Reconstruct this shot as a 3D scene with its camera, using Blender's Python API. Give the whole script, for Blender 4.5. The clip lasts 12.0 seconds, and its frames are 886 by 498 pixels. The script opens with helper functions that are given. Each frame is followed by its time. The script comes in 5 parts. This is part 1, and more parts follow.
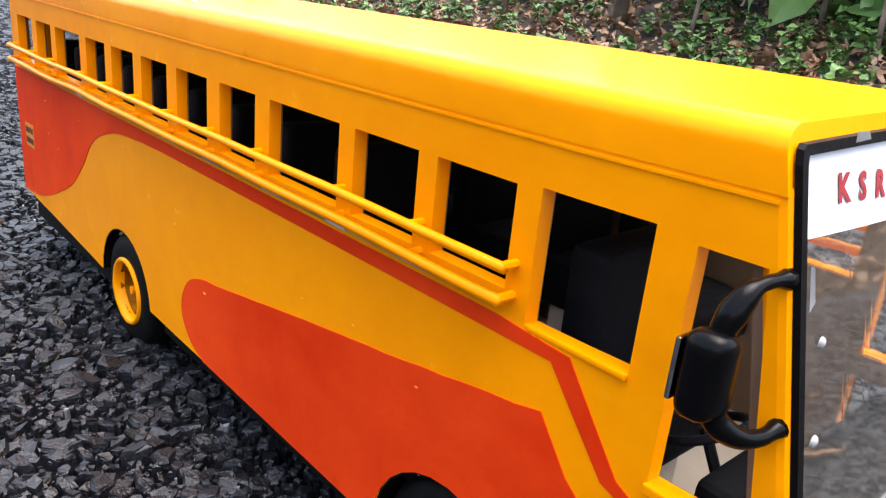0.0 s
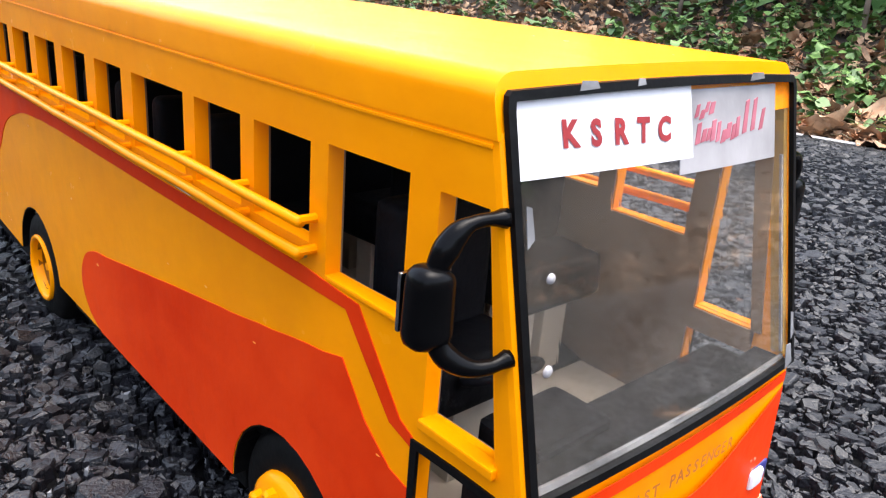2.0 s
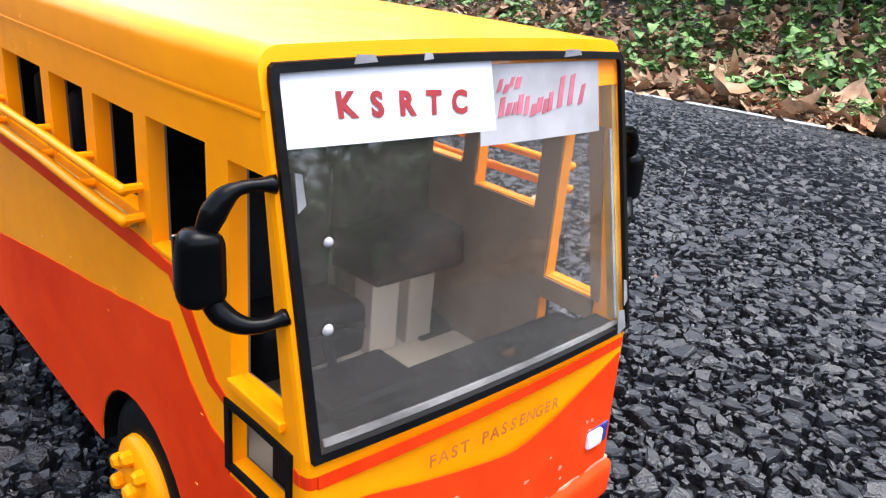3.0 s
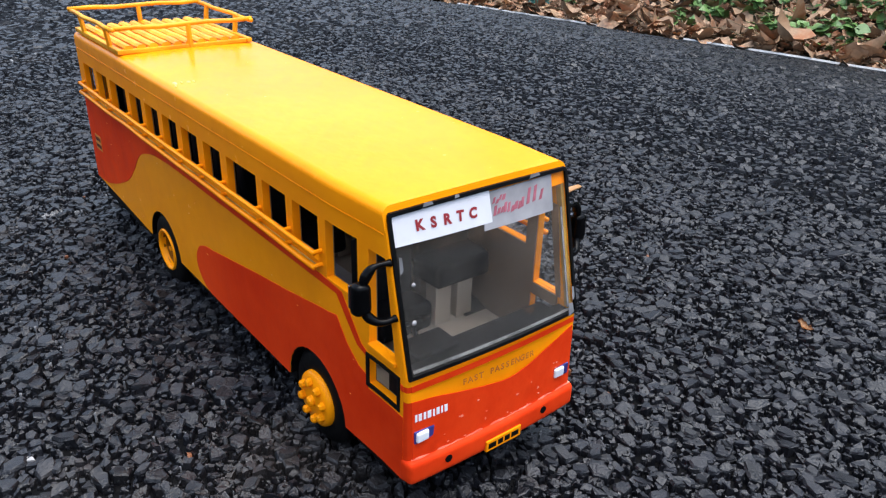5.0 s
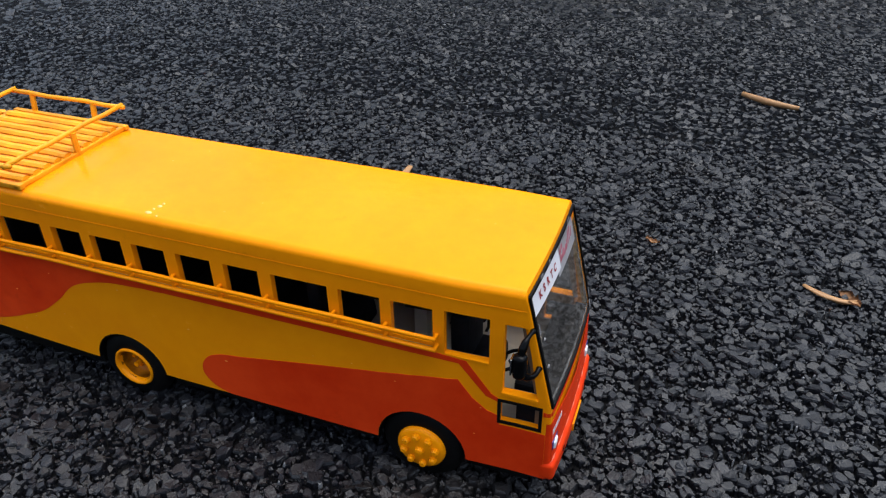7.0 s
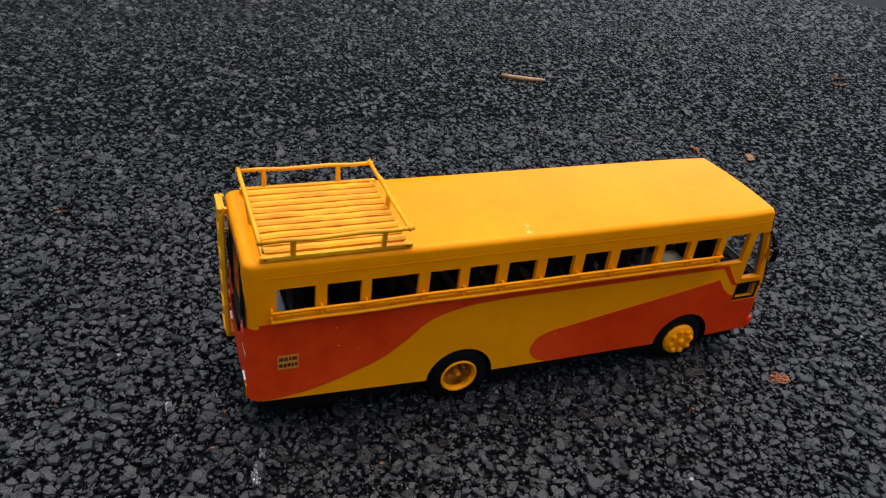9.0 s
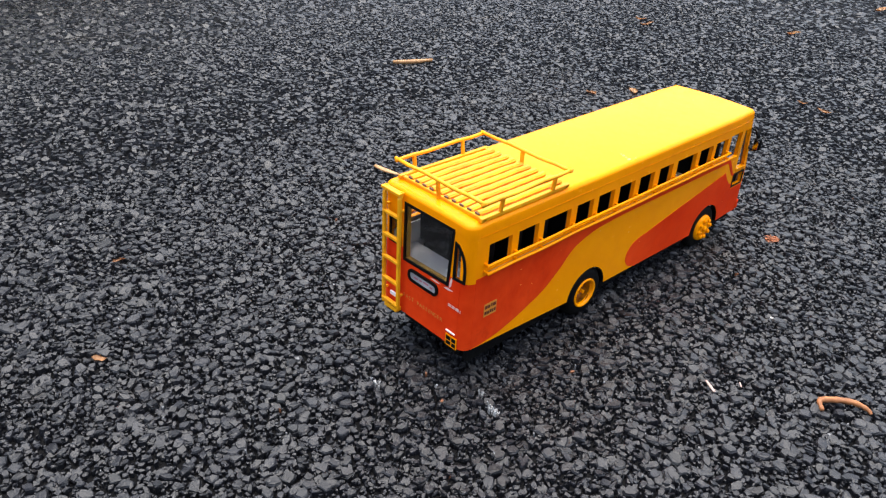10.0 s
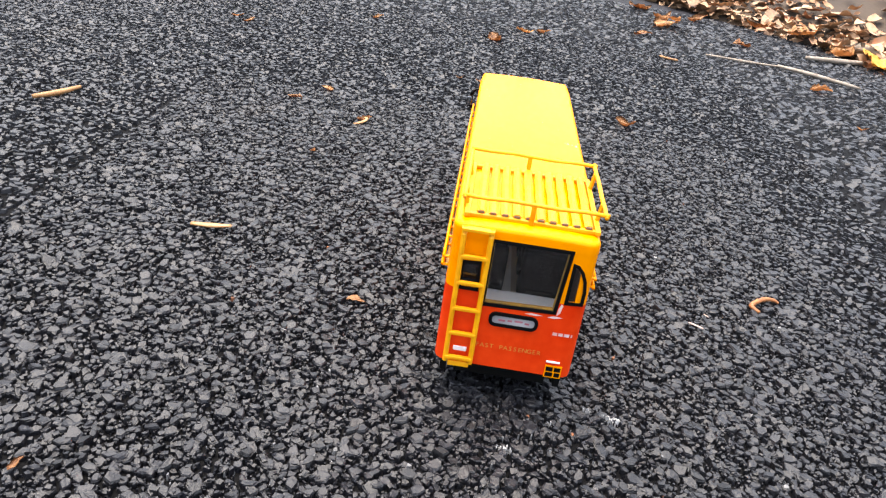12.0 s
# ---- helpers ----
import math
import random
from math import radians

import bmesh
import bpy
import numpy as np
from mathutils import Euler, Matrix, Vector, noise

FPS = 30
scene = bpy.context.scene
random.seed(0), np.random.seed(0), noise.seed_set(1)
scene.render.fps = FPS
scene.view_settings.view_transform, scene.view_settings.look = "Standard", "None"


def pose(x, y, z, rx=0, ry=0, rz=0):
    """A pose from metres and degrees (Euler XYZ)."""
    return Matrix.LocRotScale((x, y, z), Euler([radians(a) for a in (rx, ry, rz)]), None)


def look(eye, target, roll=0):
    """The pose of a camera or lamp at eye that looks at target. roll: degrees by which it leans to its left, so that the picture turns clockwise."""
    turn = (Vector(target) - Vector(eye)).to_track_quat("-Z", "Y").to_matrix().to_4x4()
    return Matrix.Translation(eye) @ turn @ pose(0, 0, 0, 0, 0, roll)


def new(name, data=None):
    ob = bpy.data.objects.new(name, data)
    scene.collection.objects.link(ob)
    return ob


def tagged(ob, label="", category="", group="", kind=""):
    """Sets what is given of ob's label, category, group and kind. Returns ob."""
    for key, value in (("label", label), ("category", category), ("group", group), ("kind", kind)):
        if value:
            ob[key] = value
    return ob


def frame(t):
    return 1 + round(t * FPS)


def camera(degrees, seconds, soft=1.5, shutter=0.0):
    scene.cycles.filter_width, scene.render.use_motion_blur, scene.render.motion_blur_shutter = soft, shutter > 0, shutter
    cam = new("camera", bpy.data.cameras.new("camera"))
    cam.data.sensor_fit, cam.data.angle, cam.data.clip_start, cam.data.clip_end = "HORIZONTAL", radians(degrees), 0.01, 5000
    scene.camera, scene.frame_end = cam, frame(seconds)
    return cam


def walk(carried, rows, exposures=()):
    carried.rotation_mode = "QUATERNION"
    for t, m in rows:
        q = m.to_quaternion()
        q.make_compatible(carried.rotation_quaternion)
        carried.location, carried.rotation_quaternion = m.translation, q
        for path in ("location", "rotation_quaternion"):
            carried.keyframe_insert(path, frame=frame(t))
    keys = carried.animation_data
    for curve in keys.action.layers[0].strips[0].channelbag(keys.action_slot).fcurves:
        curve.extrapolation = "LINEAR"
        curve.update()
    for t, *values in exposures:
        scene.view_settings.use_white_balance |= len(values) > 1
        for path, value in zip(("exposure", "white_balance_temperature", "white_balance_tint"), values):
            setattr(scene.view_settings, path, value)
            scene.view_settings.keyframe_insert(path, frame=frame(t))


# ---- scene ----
# Decimetre figures are used for the toy bus and its surroundings; D turns them into metres.
D = 0.1
PATH = [
    (0, (5.5589, -1.8708, 1.9293), (4.1813, -0.5775, 1.2740), 5.66),
    (0.5, (5.8888, -1.8298, 1.9368), (4.5073, -0.5517, 1.2598), 4.17),
    (1, (5.9094, -1.8722, 1.8652), (4.5321, -0.6019, 1.1658), 4.51),
    (1.5, (5.8720, -1.7740, 1.8757), (4.4987, -0.4992, 1.1762), 4.87),
    (2, (5.9659, -1.5896, 1.9269), (4.6010, -0.2989, 1.2406), 4.82),
    (2.5, (6.1097, -1.3933, 1.8948), (4.7845, -0.0687, 1.1952), 5.17),
    (3, (6.3170, -1.3438, 1.9568), (4.9914, -0.0334, 1.2318), 5.30),
    (3.5, (6.5594, -1.7667, 2.4449), (5.1497, -0.5684, 1.6853), 4.11),
    (3.7, (6.7451, -1.9282, 2.5947), (5.3160, -0.7650, 1.8173), 3.81),
    (5.3, (7.6611, -2.5544, 3.1956), (6.2895, -1.4112, 2.2945), 1.19),
    (5.5, (7.6365, -2.7377, 3.2900), (6.3247, -1.5432, 2.3669), 0.37),
    (6, (7.3417, -3.0447, 3.6933), (6.1842, -1.7405, 2.7139), -1.62),
    (6.5, (6.7396, -3.5314, 3.9356), (5.9358, -2.0579, 2.8482), -3.14),
    (6.9, (5.9483, -3.9132, 4.1719), (5.3322, -2.3539, 3.0815), -1.56),
    (7, (5.8123, -3.9876, 4.2833), (5.2096, -2.4144, 3.2055), -0.85),
    (7.2, (5.4128, -4.3274, 4.2938), (4.8943, -2.7238, 3.2169), 0.26),
    (8.8, (0.4866, -5.1849, 4.8649), (1.1287, -3.6391, 3.7703), 8.11),
    (9, (-0.5247, -5.3641, 4.9686), (0.1612, -3.8107, 3.9120), 7.06),
    (9.5, (-2.7001, -5.0266, 4.8949), (-1.6843, -3.6752, 3.8264), 6.13),
    (10, (-4.1527, -4.5223, 4.9338), (-2.9527, -3.2908, 3.9123), 3.41),
    (10.5, (-4.4727, -4.2871, 4.7837), (-3.0797, -3.2425, 3.7996), 3.67),
    (11, (-5.0207, -3.1673, 4.6197), (-3.4658, -2.3703, 3.6466), 4.78),
    (11.5, (-5.3796, -1.5440, 4.7582), (-3.6843, -1.2635, 3.7349), 3.32),
    (12, (-5.6049, 0.5230, 4.3963), (-3.8284, 0.5699, 3.4788), 8.16),
]
cam = camera(60.61, 12.0, soft=1.25)
walk(cam, [(t, look([v * D for v in eye], [v * D for v in aim], roll)) for t, eye, aim, roll in PATH],
     exposures=[(0, 2.44, 6500, 10), (0.5, 2.29, 6500, 10), (1.0, 2.39, 6500, 10), (2.5, 2.34, 6350, 10), (3.0, 2.34, 6200, 10), (3.5, 1.29, 6000, 9), (3.9, 1.34, 5950, 8), (5.3, 1.52, 5950, 7), (6.5, 1.14, 6000, 6),
                (7.2, 0.99, 6100, 6), (8.8, 0.79, 6400, 6), (9.0, 0.78, 6400, 6), (9.5, 1.39, 6400, 7), (10.5, 2.02, 6450, 9), (11.2, 2.15, 6550, 10), (12, 2.40, 6900, 10)])

# ---- light: a high, thinly overcast sky ----
world = bpy.data.worlds.new("sky")
scene.world = world
world.use_nodes = True
wn = world.node_tree.nodes
sky = wn.new("ShaderNodeTexSky")
sky.sky_type = "NISHITA"
sky.sun_disc = False
sky.sun_elevation = radians(79)
sky.sun_rotation = radians(41)
sky.air_density, sky.dust_density, sky.ozone_density = 1.0, 4.0, 1.0
wn["Background"].inputs["Strength"].default_value = 0.15
cloud = wn.new("ShaderNodeHueSaturation")
cloud.inputs["Saturation"].default_value = 0.68
world.node_tree.links.new(sky.outputs[0], cloud.inputs["Color"])
world.node_tree.links.new(cloud.outputs[0], wn["Background"].inputs[0])
sun_data = bpy.data.lights.new("sun", "SUN")
sun_data.energy, sun_data.angle, sun_data.color = 0.85, radians(62), (1.0, 0.94, 0.86)
sun = new("sun", sun_data)
sun.matrix_world = look((1.3, 1.5, 10.0), (0, 0, 0))


# ---- materials ----
def material(name, low, high, rough=(0.4, 0.6), scale=8.0, bump=0.1, bump_scale=60.0, metal=0.0, fine=0.35, island=0.0, random_tone=0.0, spec=0.5, stain=None, stain_scale=10.0, stain_from=0.6, wave=0.0):
    """Two-scale noise between two colours, with roughness and relief from the finer one. Scales are per metre."""
    m = bpy.data.materials.new(name)
    m.use_nodes = True
    n, l = m.node_tree.nodes, m.node_tree.links
    b = n["Principled BSDF"]
    at = n.new("ShaderNodeTexCoord")
    big, small = n.new("ShaderNodeTexNoise"), n.new("ShaderNodeTexNoise")
    big.inputs["Scale"].default_value, big.inputs["Detail"].default_value = scale, 5
    small.inputs["Scale"].default_value, small.inputs["Detail"].default_value = bump_scale, 6
    mix = n.new("ShaderNodeMath")
    mix.operation = "MULTIPLY_ADD"
    mix.inputs[1].default_value = fine
    l.new(at.outputs["Object"], big.inputs["Vector"])
    l.new(at.outputs["Object"], small.inputs["Vector"])
    l.new(small.outputs["Fac"], mix.inputs[0])
    l.new(big.outputs["Fac"], mix.inputs[2])
    ramp = n.new("ShaderNodeMapRange")
    ramp.inputs["From Min"].default_value, ramp.inputs["From Max"].default_value = 0.35 + fine * 0.35, 0.65 + fine * 0.65
    l.new(mix.outputs[0], ramp.inputs["Value"])
    fac = ramp.outputs[0]
    if island or random_tone:
        tone = n.new("ShaderNodeMath")
        tone.operation = "MULTIPLY_ADD"
        tone.use_clamp = True
        if island:
            src = n.new("ShaderNodeNewGeometry").outputs["Random Per Island"]
            tone.inputs[1].default_value = island
        else:
            src = n.new("ShaderNodeObjectInfo").outputs["Random"]
            tone.inputs[1].default_value = random_tone
        l.new(src, tone.inputs[0])
        scaled = n.new("ShaderNodeMath")
        scaled.operation = "MULTIPLY"
        scaled.inputs[1].default_value = 1 - (island or random_tone)
        l.new(fac, scaled.inputs[0])
        l.new(scaled.outputs[0], tone.inputs[2])
        fac = tone.outputs[0]
    col = n.new("ShaderNodeMix")
    col.data_type = "RGBA"
    col.inputs["A"].default_value, col.inputs["B"].default_value = (*low, 1), (*high, 1)
    l.new(fac, col.inputs["Factor"])
    shade = col.outputs["Result"]
    if stain:                                # blotches of another colour with soft, broken edges
        blot = n.new("ShaderNodeTexNoise")
        blot.inputs["Scale"].default_value, blot.inputs["Detail"].default_value, blot.inputs["Roughness"].default_value = stain_scale, 7, 0.65
        l.new(at.outputs["Object"], blot.inputs["Vector"])
        reach = n.new("ShaderNodeMapRange")
        reach.inputs["From Min"].default_value, reach.inputs["From Max"].default_value = stain_from, stain_from + 0.14
        reach.inputs["To Max"].default_value = stain[3]
        l.new(blot.outputs["Fac"], reach.inputs["Value"])
        over = n.new("ShaderNodeMix")
        over.data_type = "RGBA"
        over.inputs["B"].default_value = (*stain[:3], 1)
        l.new(reach.outputs[0], over.inputs["Factor"])
        l.new(shade, over.inputs["A"])
        shade = over.outputs["Result"]
    l.new(shade, b.inputs["Base Color"])
    r = n.new("ShaderNodeMapRange")
    r.inputs["To Min"].default_value, r.inputs["To Max"].default_value = rough
    l.new(small.outputs["Fac"], r.inputs["Value"])
    l.new(r.outputs[0], b.inputs["Roughness"])
    b.inputs["Metallic"].default_value = metal
    b.inputs["Specular IOR Level"].default_value = spec
    if bump:
        bp = n.new("ShaderNodeBump")
        bp.inputs["Strength"].default_value, bp.inputs["Distance"].default_value = bump, 0.002
        l.new(small.outputs["Fac"], bp.inputs["Height"])
        l.new(bp.outputs[0], b.inputs["Normal"])
        if wave:                             # the slow unevenness of hand-cut card
            slow, swell = n.new("ShaderNodeTexNoise"), n.new("ShaderNodeBump")
            slow.inputs["Scale"].default_value, slow.inputs["Detail"].default_value = 28, 3
            swell.inputs["Strength"].default_value, swell.inputs["Distance"].default_value = wave, 0.003
            l.new(at.outputs["Object"], slow.inputs["Vector"])
            l.new(slow.outputs["Fac"], swell.inputs["Height"])
            l.new(swell.outputs[0], bp.inputs["Normal"])
    return m


def clear(name, tint, rough, dust):
    """A clear plastic sheet with a film of dust."""
    m = bpy.data.materials.new(name)
    m.use_nodes = True
    n, l = m.node_tree.nodes, m.node_tree.links
    b = n["Principled BSDF"]
    b.inputs["Base Color"].default_value = (*tint, 1)
    b.inputs["Transmission Weight"].default_value = 1.0
    b.inputs["Roughness"].default_value = rough
    b.inputs["IOR"].default_value = 1.45
    film = n.new("ShaderNodeBsdfDiffuse")
    film.inputs["Color"].default_value = (0.56, 0.51, 0.44, 1)
    spots = n.new("ShaderNodeTexNoise")
    spots.inputs["Scale"].default_value, spots.inputs["Detail"].default_value = 30, 8
    part_of = n.new("ShaderNodeMapRange")
    part_of.inputs["From Min"].default_value, part_of.inputs["From Max"].default_value = 0.3, 0.75
    part_of.inputs["To Min"].default_value, part_of.inputs["To Max"].default_value = dust * 0.4, dust * 1.8
    l.new(n.new("ShaderNodeTexCoord").outputs["Object"], spots.inputs["Vector"])
    l.new(spots.outputs["Fac"], part_of.inputs["Value"])
    mix = n.new("ShaderNodeMixShader")
    l.new(part_of.outputs[0], mix.inputs[0])
    l.new(b.outputs[0], mix.inputs[1])
    l.new(film.outputs[0], mix.inputs[2])
    l.new(mix.outputs[0], n["Material Output"].inputs["Surface"])
    return m


YELLOW = material("yellow_paint", (0.85, 0.258, 0.0), (0.93, 0.312, 0.0), (0.16, 0.32), 9, 0.16, 90, spec=0.10, stain=(0.42, 0.10, 0.0, 0.55), stain_scale=22, stain_from=0.64, wave=0.22)
RACK_YELLOW = material("thick_brushed_yellow_paint", (0.66, 0.25, 0.002), (0.88, 0.40, 0.006), (0.35, 0.55), 40, 0.4, 90, spec=0.3)
RIM = material("dark_mottled_rim_paint", (0.05, 0.014, 0.0), (0.50, 0.16, 0.0), (0.25, 0.5), 70, 0.6, 120, spec=0.25)
FLECK = material("chipped_paint", (0.84, 0.24, 0.02), (0.88, 0.42, 0.08), (0.4, 0.6), 90, 0.2, 150, random_tone=0.6)
RED = material("red_paint", (0.60, 0.028, 0.003), (0.78, 0.060, 0.008), (0.38, 0.55), 11, 0.22, 90, spec=0.06, stain=(0.36, 0.016, 0.002, 0.6), stain_scale=18, stain_from=0.60, wave=0.2)
SCUFF = material("scuffed_paint", (0.70, 0.08, 0.03), (0.80, 0.28, 0.18), (0.5, 0.7), 90, 0.2, 150)
BLACK = material("black_tape", (0.0012, 0.0012, 0.0014), (0.004, 0.004, 0.0045), (0.35, 0.6), 20, 0.25, 120, spec=0.12)
RUBBER = material("black_rubber", (0.0012, 0.0012, 0.0012), (0.0035, 0.0035, 0.0035), (0.5, 0.75), 30, 0.2, 200, spec=0.12)
MIRROR_BLACK = material("glossy_black_plastic", (0.0012, 0.0012, 0.0014), (0.003, 0.003, 0.0035), (0.16, 0.3), 20, 0.12, 120, spec=0.1)
SEAT = material("black_foam", (0.0018, 0.0018, 0.0024), (0.006, 0.006, 0.008), (0.6, 0.8), 40, 0.2, 300, spec=0.1)
MIRROR_GLASS = material("mirror_glass", (0.35, 0.36, 0.38), (0.45, 0.46, 0.48), (0.05, 0.12), 5, 0.0, 50, metal=1.0)
BOARD = material("white_card", (0.70, 0.70, 0.69), (0.84, 0.84, 0.83), (0.55, 0.7), 10, 0.06, 100)
BROWN = material("brown_card_lining", (0.13, 0.075, 0.042), (0.21, 0.13, 0.075), (0.55, 0.7), 10, 0.06, 100)
BEIGE = material("beige_card", (0.44, 0.37, 0.29), (0.58, 0.50, 0.41), (0.55, 0.7), 10, 0.06, 100)
GREY = material("grey_lining", (0.10, 0.10, 0.10), (0.17, 0.165, 0.16), (0.55, 0.7), 10, 0.06, 100)
PAPER = material("white_paper", (0.60, 0.59, 0.62), (0.70, 0.69, 0.71), (0.6, 0.75), 12, 0.05, 120)
PAPER_DIM = material("thin_white_paint", (0.62, 0.30, 0.26), (0.72, 0.62, 0.60), (0.5, 0.7), 60, 0.0, 120)
FADED = material("wrinkled_plastic_paper", (0.15, 0.145, 0.15), (0.42, 0.405, 0.415), (0.25, 0.5), 25, 0.3, 40)
SMUDGE = material("smudged_red_ink", (0.22, 0.03, 0.05), (0.42, 0.13, 0.17), (0.5, 0.7), 60, 0.0, 200)
INK = material("dark_red_ink", (0.20, 0.008, 0.012), (0.32, 0.018, 0.022), (0.6, 0.7), 40, 0.0, 200)
BROWN_INK = material("brown_lettering", (0.28, 0.055, 0.003), (0.52, 0.14, 0.004), (0.6, 0.7), 60, 0.0, 200)
GOLD_INK = material("faded_gold_lettering", (0.50, 0.12, 0.01), (0.56, 0.26, 0.03), (0.6, 0.7), 60, 0.0, 200)
WHITE = material("white_enamel", (0.70, 0.70, 0.72), (0.85, 0.85, 0.86), (0.2, 0.4), 20, 0.05, 100)
BLUE = material("dark_blue_paint", (0.02, 0.02, 0.12), (0.05, 0.05, 0.25), (0.3, 0.5), 40, 0.0, 100)
TAPE = material("clear_tape_scrap", (0.08, 0.08, 0.085), (0.26, 0.26, 0.27), (0.15, 0.3), 40, 0.2, 80)
LEDGE = material("worn_card_edge", (0.16, 0.09, 0.02), (0.55, 0.30, 0.03), (0.5, 0.7), 40, 0.2, 120)
SCREEN = clear("windscreen_plastic", (0.93, 0.93, 0.92), 0.03, 0.018)
PANE = clear("window_plastic", (0.90, 0.91, 0.92), 0.03, 0.004)
ASPHALT = material("asphalt_binder", (0.0013, 0.0013, 0.0016), (0.0036, 0.0036, 0.0042), (0.5, 0.8), 3, 1.0, 130, spec=0.05)
ASPHALT_WIDE = material("asphalt_stone_texture", (0.004, 0.004, 0.005), (0.017, 0.017, 0.022), (0.5, 0.8), 70, 1.0, 110, fine=0.9, spec=0.13)
STONE = material("dark_road_stone", (0.0014, 0.0014, 0.0020), (0.0100, 0.0102, 0.0140), (0.30, 0.52), 30, 0.52, 640, island=0.6, spec=0.50, stain=(0.050, 0.041, 0.034, 0.5), stain_scale=3.2, stain_from=0.60)
STONE_ONE = material("single_road_stone", (0.0016, 0.0016, 0.0022), (0.0104, 0.0106, 0.0142), (0.30, 0.52), 30, 0.52, 640, random_tone=0.46, spec=0.50)
PALE = material("pale_road_stone", (0.05, 0.05, 0.05), (0.24, 0.24, 0.245), (0.5, 0.7), 60, 0.3, 200, island=0.6)
RUST = material("rusty_crumb", (0.07, 0.022, 0.008), (0.24, 0.09, 0.035), (0.6, 0.85), 60, 0.3, 200, island=0.6)
SOIL = material("dark_soil", (0.016, 0.011, 0.007), (0.055, 0.036, 0.022), (0.8, 0.95), 2.0, 1.0, 25)
DRY = material("dry_leaf", (0.06, 0.028, 0.014), (0.56, 0.36, 0.21), (0.55, 0.8), 22, 0.7, 70, fine=0.8, island=0.62, stain=(0.30, 0.10, 0.03, 0.75), stain_scale=9, stain_from=0.5)
DRY_ONE = material("dry_leaf_on_road", (0.20, 0.075, 0.025), (0.58, 0.32, 0.14), (0.5, 0.75), 60, 0.7, 90, fine=0.8, random_tone=0.5)
GREEN = material("weed_leaf", (0.022, 0.070, 0.014), (0.17, 0.29, 0.075), (0.4, 0.6), 10, 0.15, 60, island=0.7)
STEM = material("weed_stem", (0.06, 0.045, 0.02), (0.28, 0.22, 0.12), (0.6, 0.8), 20, 0.2, 60)
STRAW = material("dry_straw", (0.24, 0.11, 0.035), (0.42, 0.23, 0.095), (0.45, 0.65), 40, 0.2, 120, random_tone=0.5)
CRUSHED = material("crushed_orange_leaf", (0.10, 0.028, 0.010), (0.42, 0.13, 0.04), (0.6, 0.8), 60, 0.3, 200, island=0.7)
GLUE = material("dried_glue", (0.75, 0.42, 0.06), (0.90, 0.62, 0.20), (0.05, 0.12), 40, 0.2, 120, spec=0.9)
PINKISH = material("pinkish_husk", (0.28, 0.20, 0.17), (0.42, 0.31, 0.27), (0.5, 0.7), 40, 0.2, 120)
ORANGE_BARK = material("orange_bark", (0.15, 0.050, 0.014), (0.32, 0.125, 0.04), (0.5, 0.75), 60, 0.5, 160)
YOLK = material("yellow_fallen_leaf", (0.55, 0.26, 0.03), (0.80, 0.48, 0.08), (0.45, 0.65), 12, 0.3, 60)
TWIG = material("grey_twig", (0.16, 0.125, 0.095), (0.34, 0.285, 0.23), (0.6, 0.8), 30, 0.4, 90)
BARK = material("tree_bark", (0.06, 0.045, 0.032), (0.20, 0.15, 0.11), (0.8, 0.95), 8, 0.8, 30)
CHIP = material("whitish_grit", (0.20, 0.20, 0.195), (0.48, 0.47, 0.46), (0.6, 0.8), 60, 0.3, 150)
TEAL = material("teal_wrapper", (0.03, 0.22, 0.20), (0.10, 0.38, 0.33), (0.3, 0.5), 30, 0.3, 60)
EDGE_PAINT = material("weathered_white_edging", (0.45, 0.43, 0.40), (0.72, 0.70, 0.67), (0.6, 0.8), 10, 0.4, 60)


# ---- mesh helpers, all in decimetres ----
def finish(ob, bm, mat, smooth):
    bmesh.ops.recalc_face_normals(bm, faces=bm.faces)
    for v in bm.verts:
        v.co *= D
    for f in bm.faces:
        f.smooth = smooth
    bm.to_mesh(ob.data)
    bm.free()
    ob.data.materials.append(mat)
    return ob


def part(name, bm, mat, parent=None, label="", smooth=False):
    ob = finish(new(name, bpy.data.meshes.new(name)), bm, mat, smooth)
    ob.parent = parent
    return tagged(ob, label)


def again(ob, offset, parent=None):
    """The same mesh once more, moved by an offset in decimetres."""
    twin = new(ob.name.split(".")[0], ob.data)
    twin.parent = parent or ob.parent
    twin.location = [a + b * D for a, b in zip(ob.location, offset)]
    return twin


def thing(name, at, label, category, group="", kind=""):
    ob = new(name)
    ob.empty_display_size = 0.01
    ob.location = [v * D for v in at]
    return tagged(ob, label, category, group, kind)


def box(lo, hi, bevel=0.0, segs=2, bm=None):
    own = bmesh.new()
    bmesh.ops.create_cube(own, size=1)
    for v in own.verts:
        v.co = Vector([lo[i] + (v.co[i] + 0.5) * (hi[i] - lo[i]) for i in range(3)])
    if bevel:
        bmesh.ops.bevel(own, geom=own.edges[:], offset=bevel, segments=segs, affect="EDGES", profile=0.6)
    return merged(bm, own)


def merged(bm, own):
    if bm is None:
        return own
    m = bpy.data.meshes.new("scratch")
    own.to_mesh(m)
    own.free()
    bm.from_mesh(m)
    bpy.data.meshes.remove(m)
    return bm


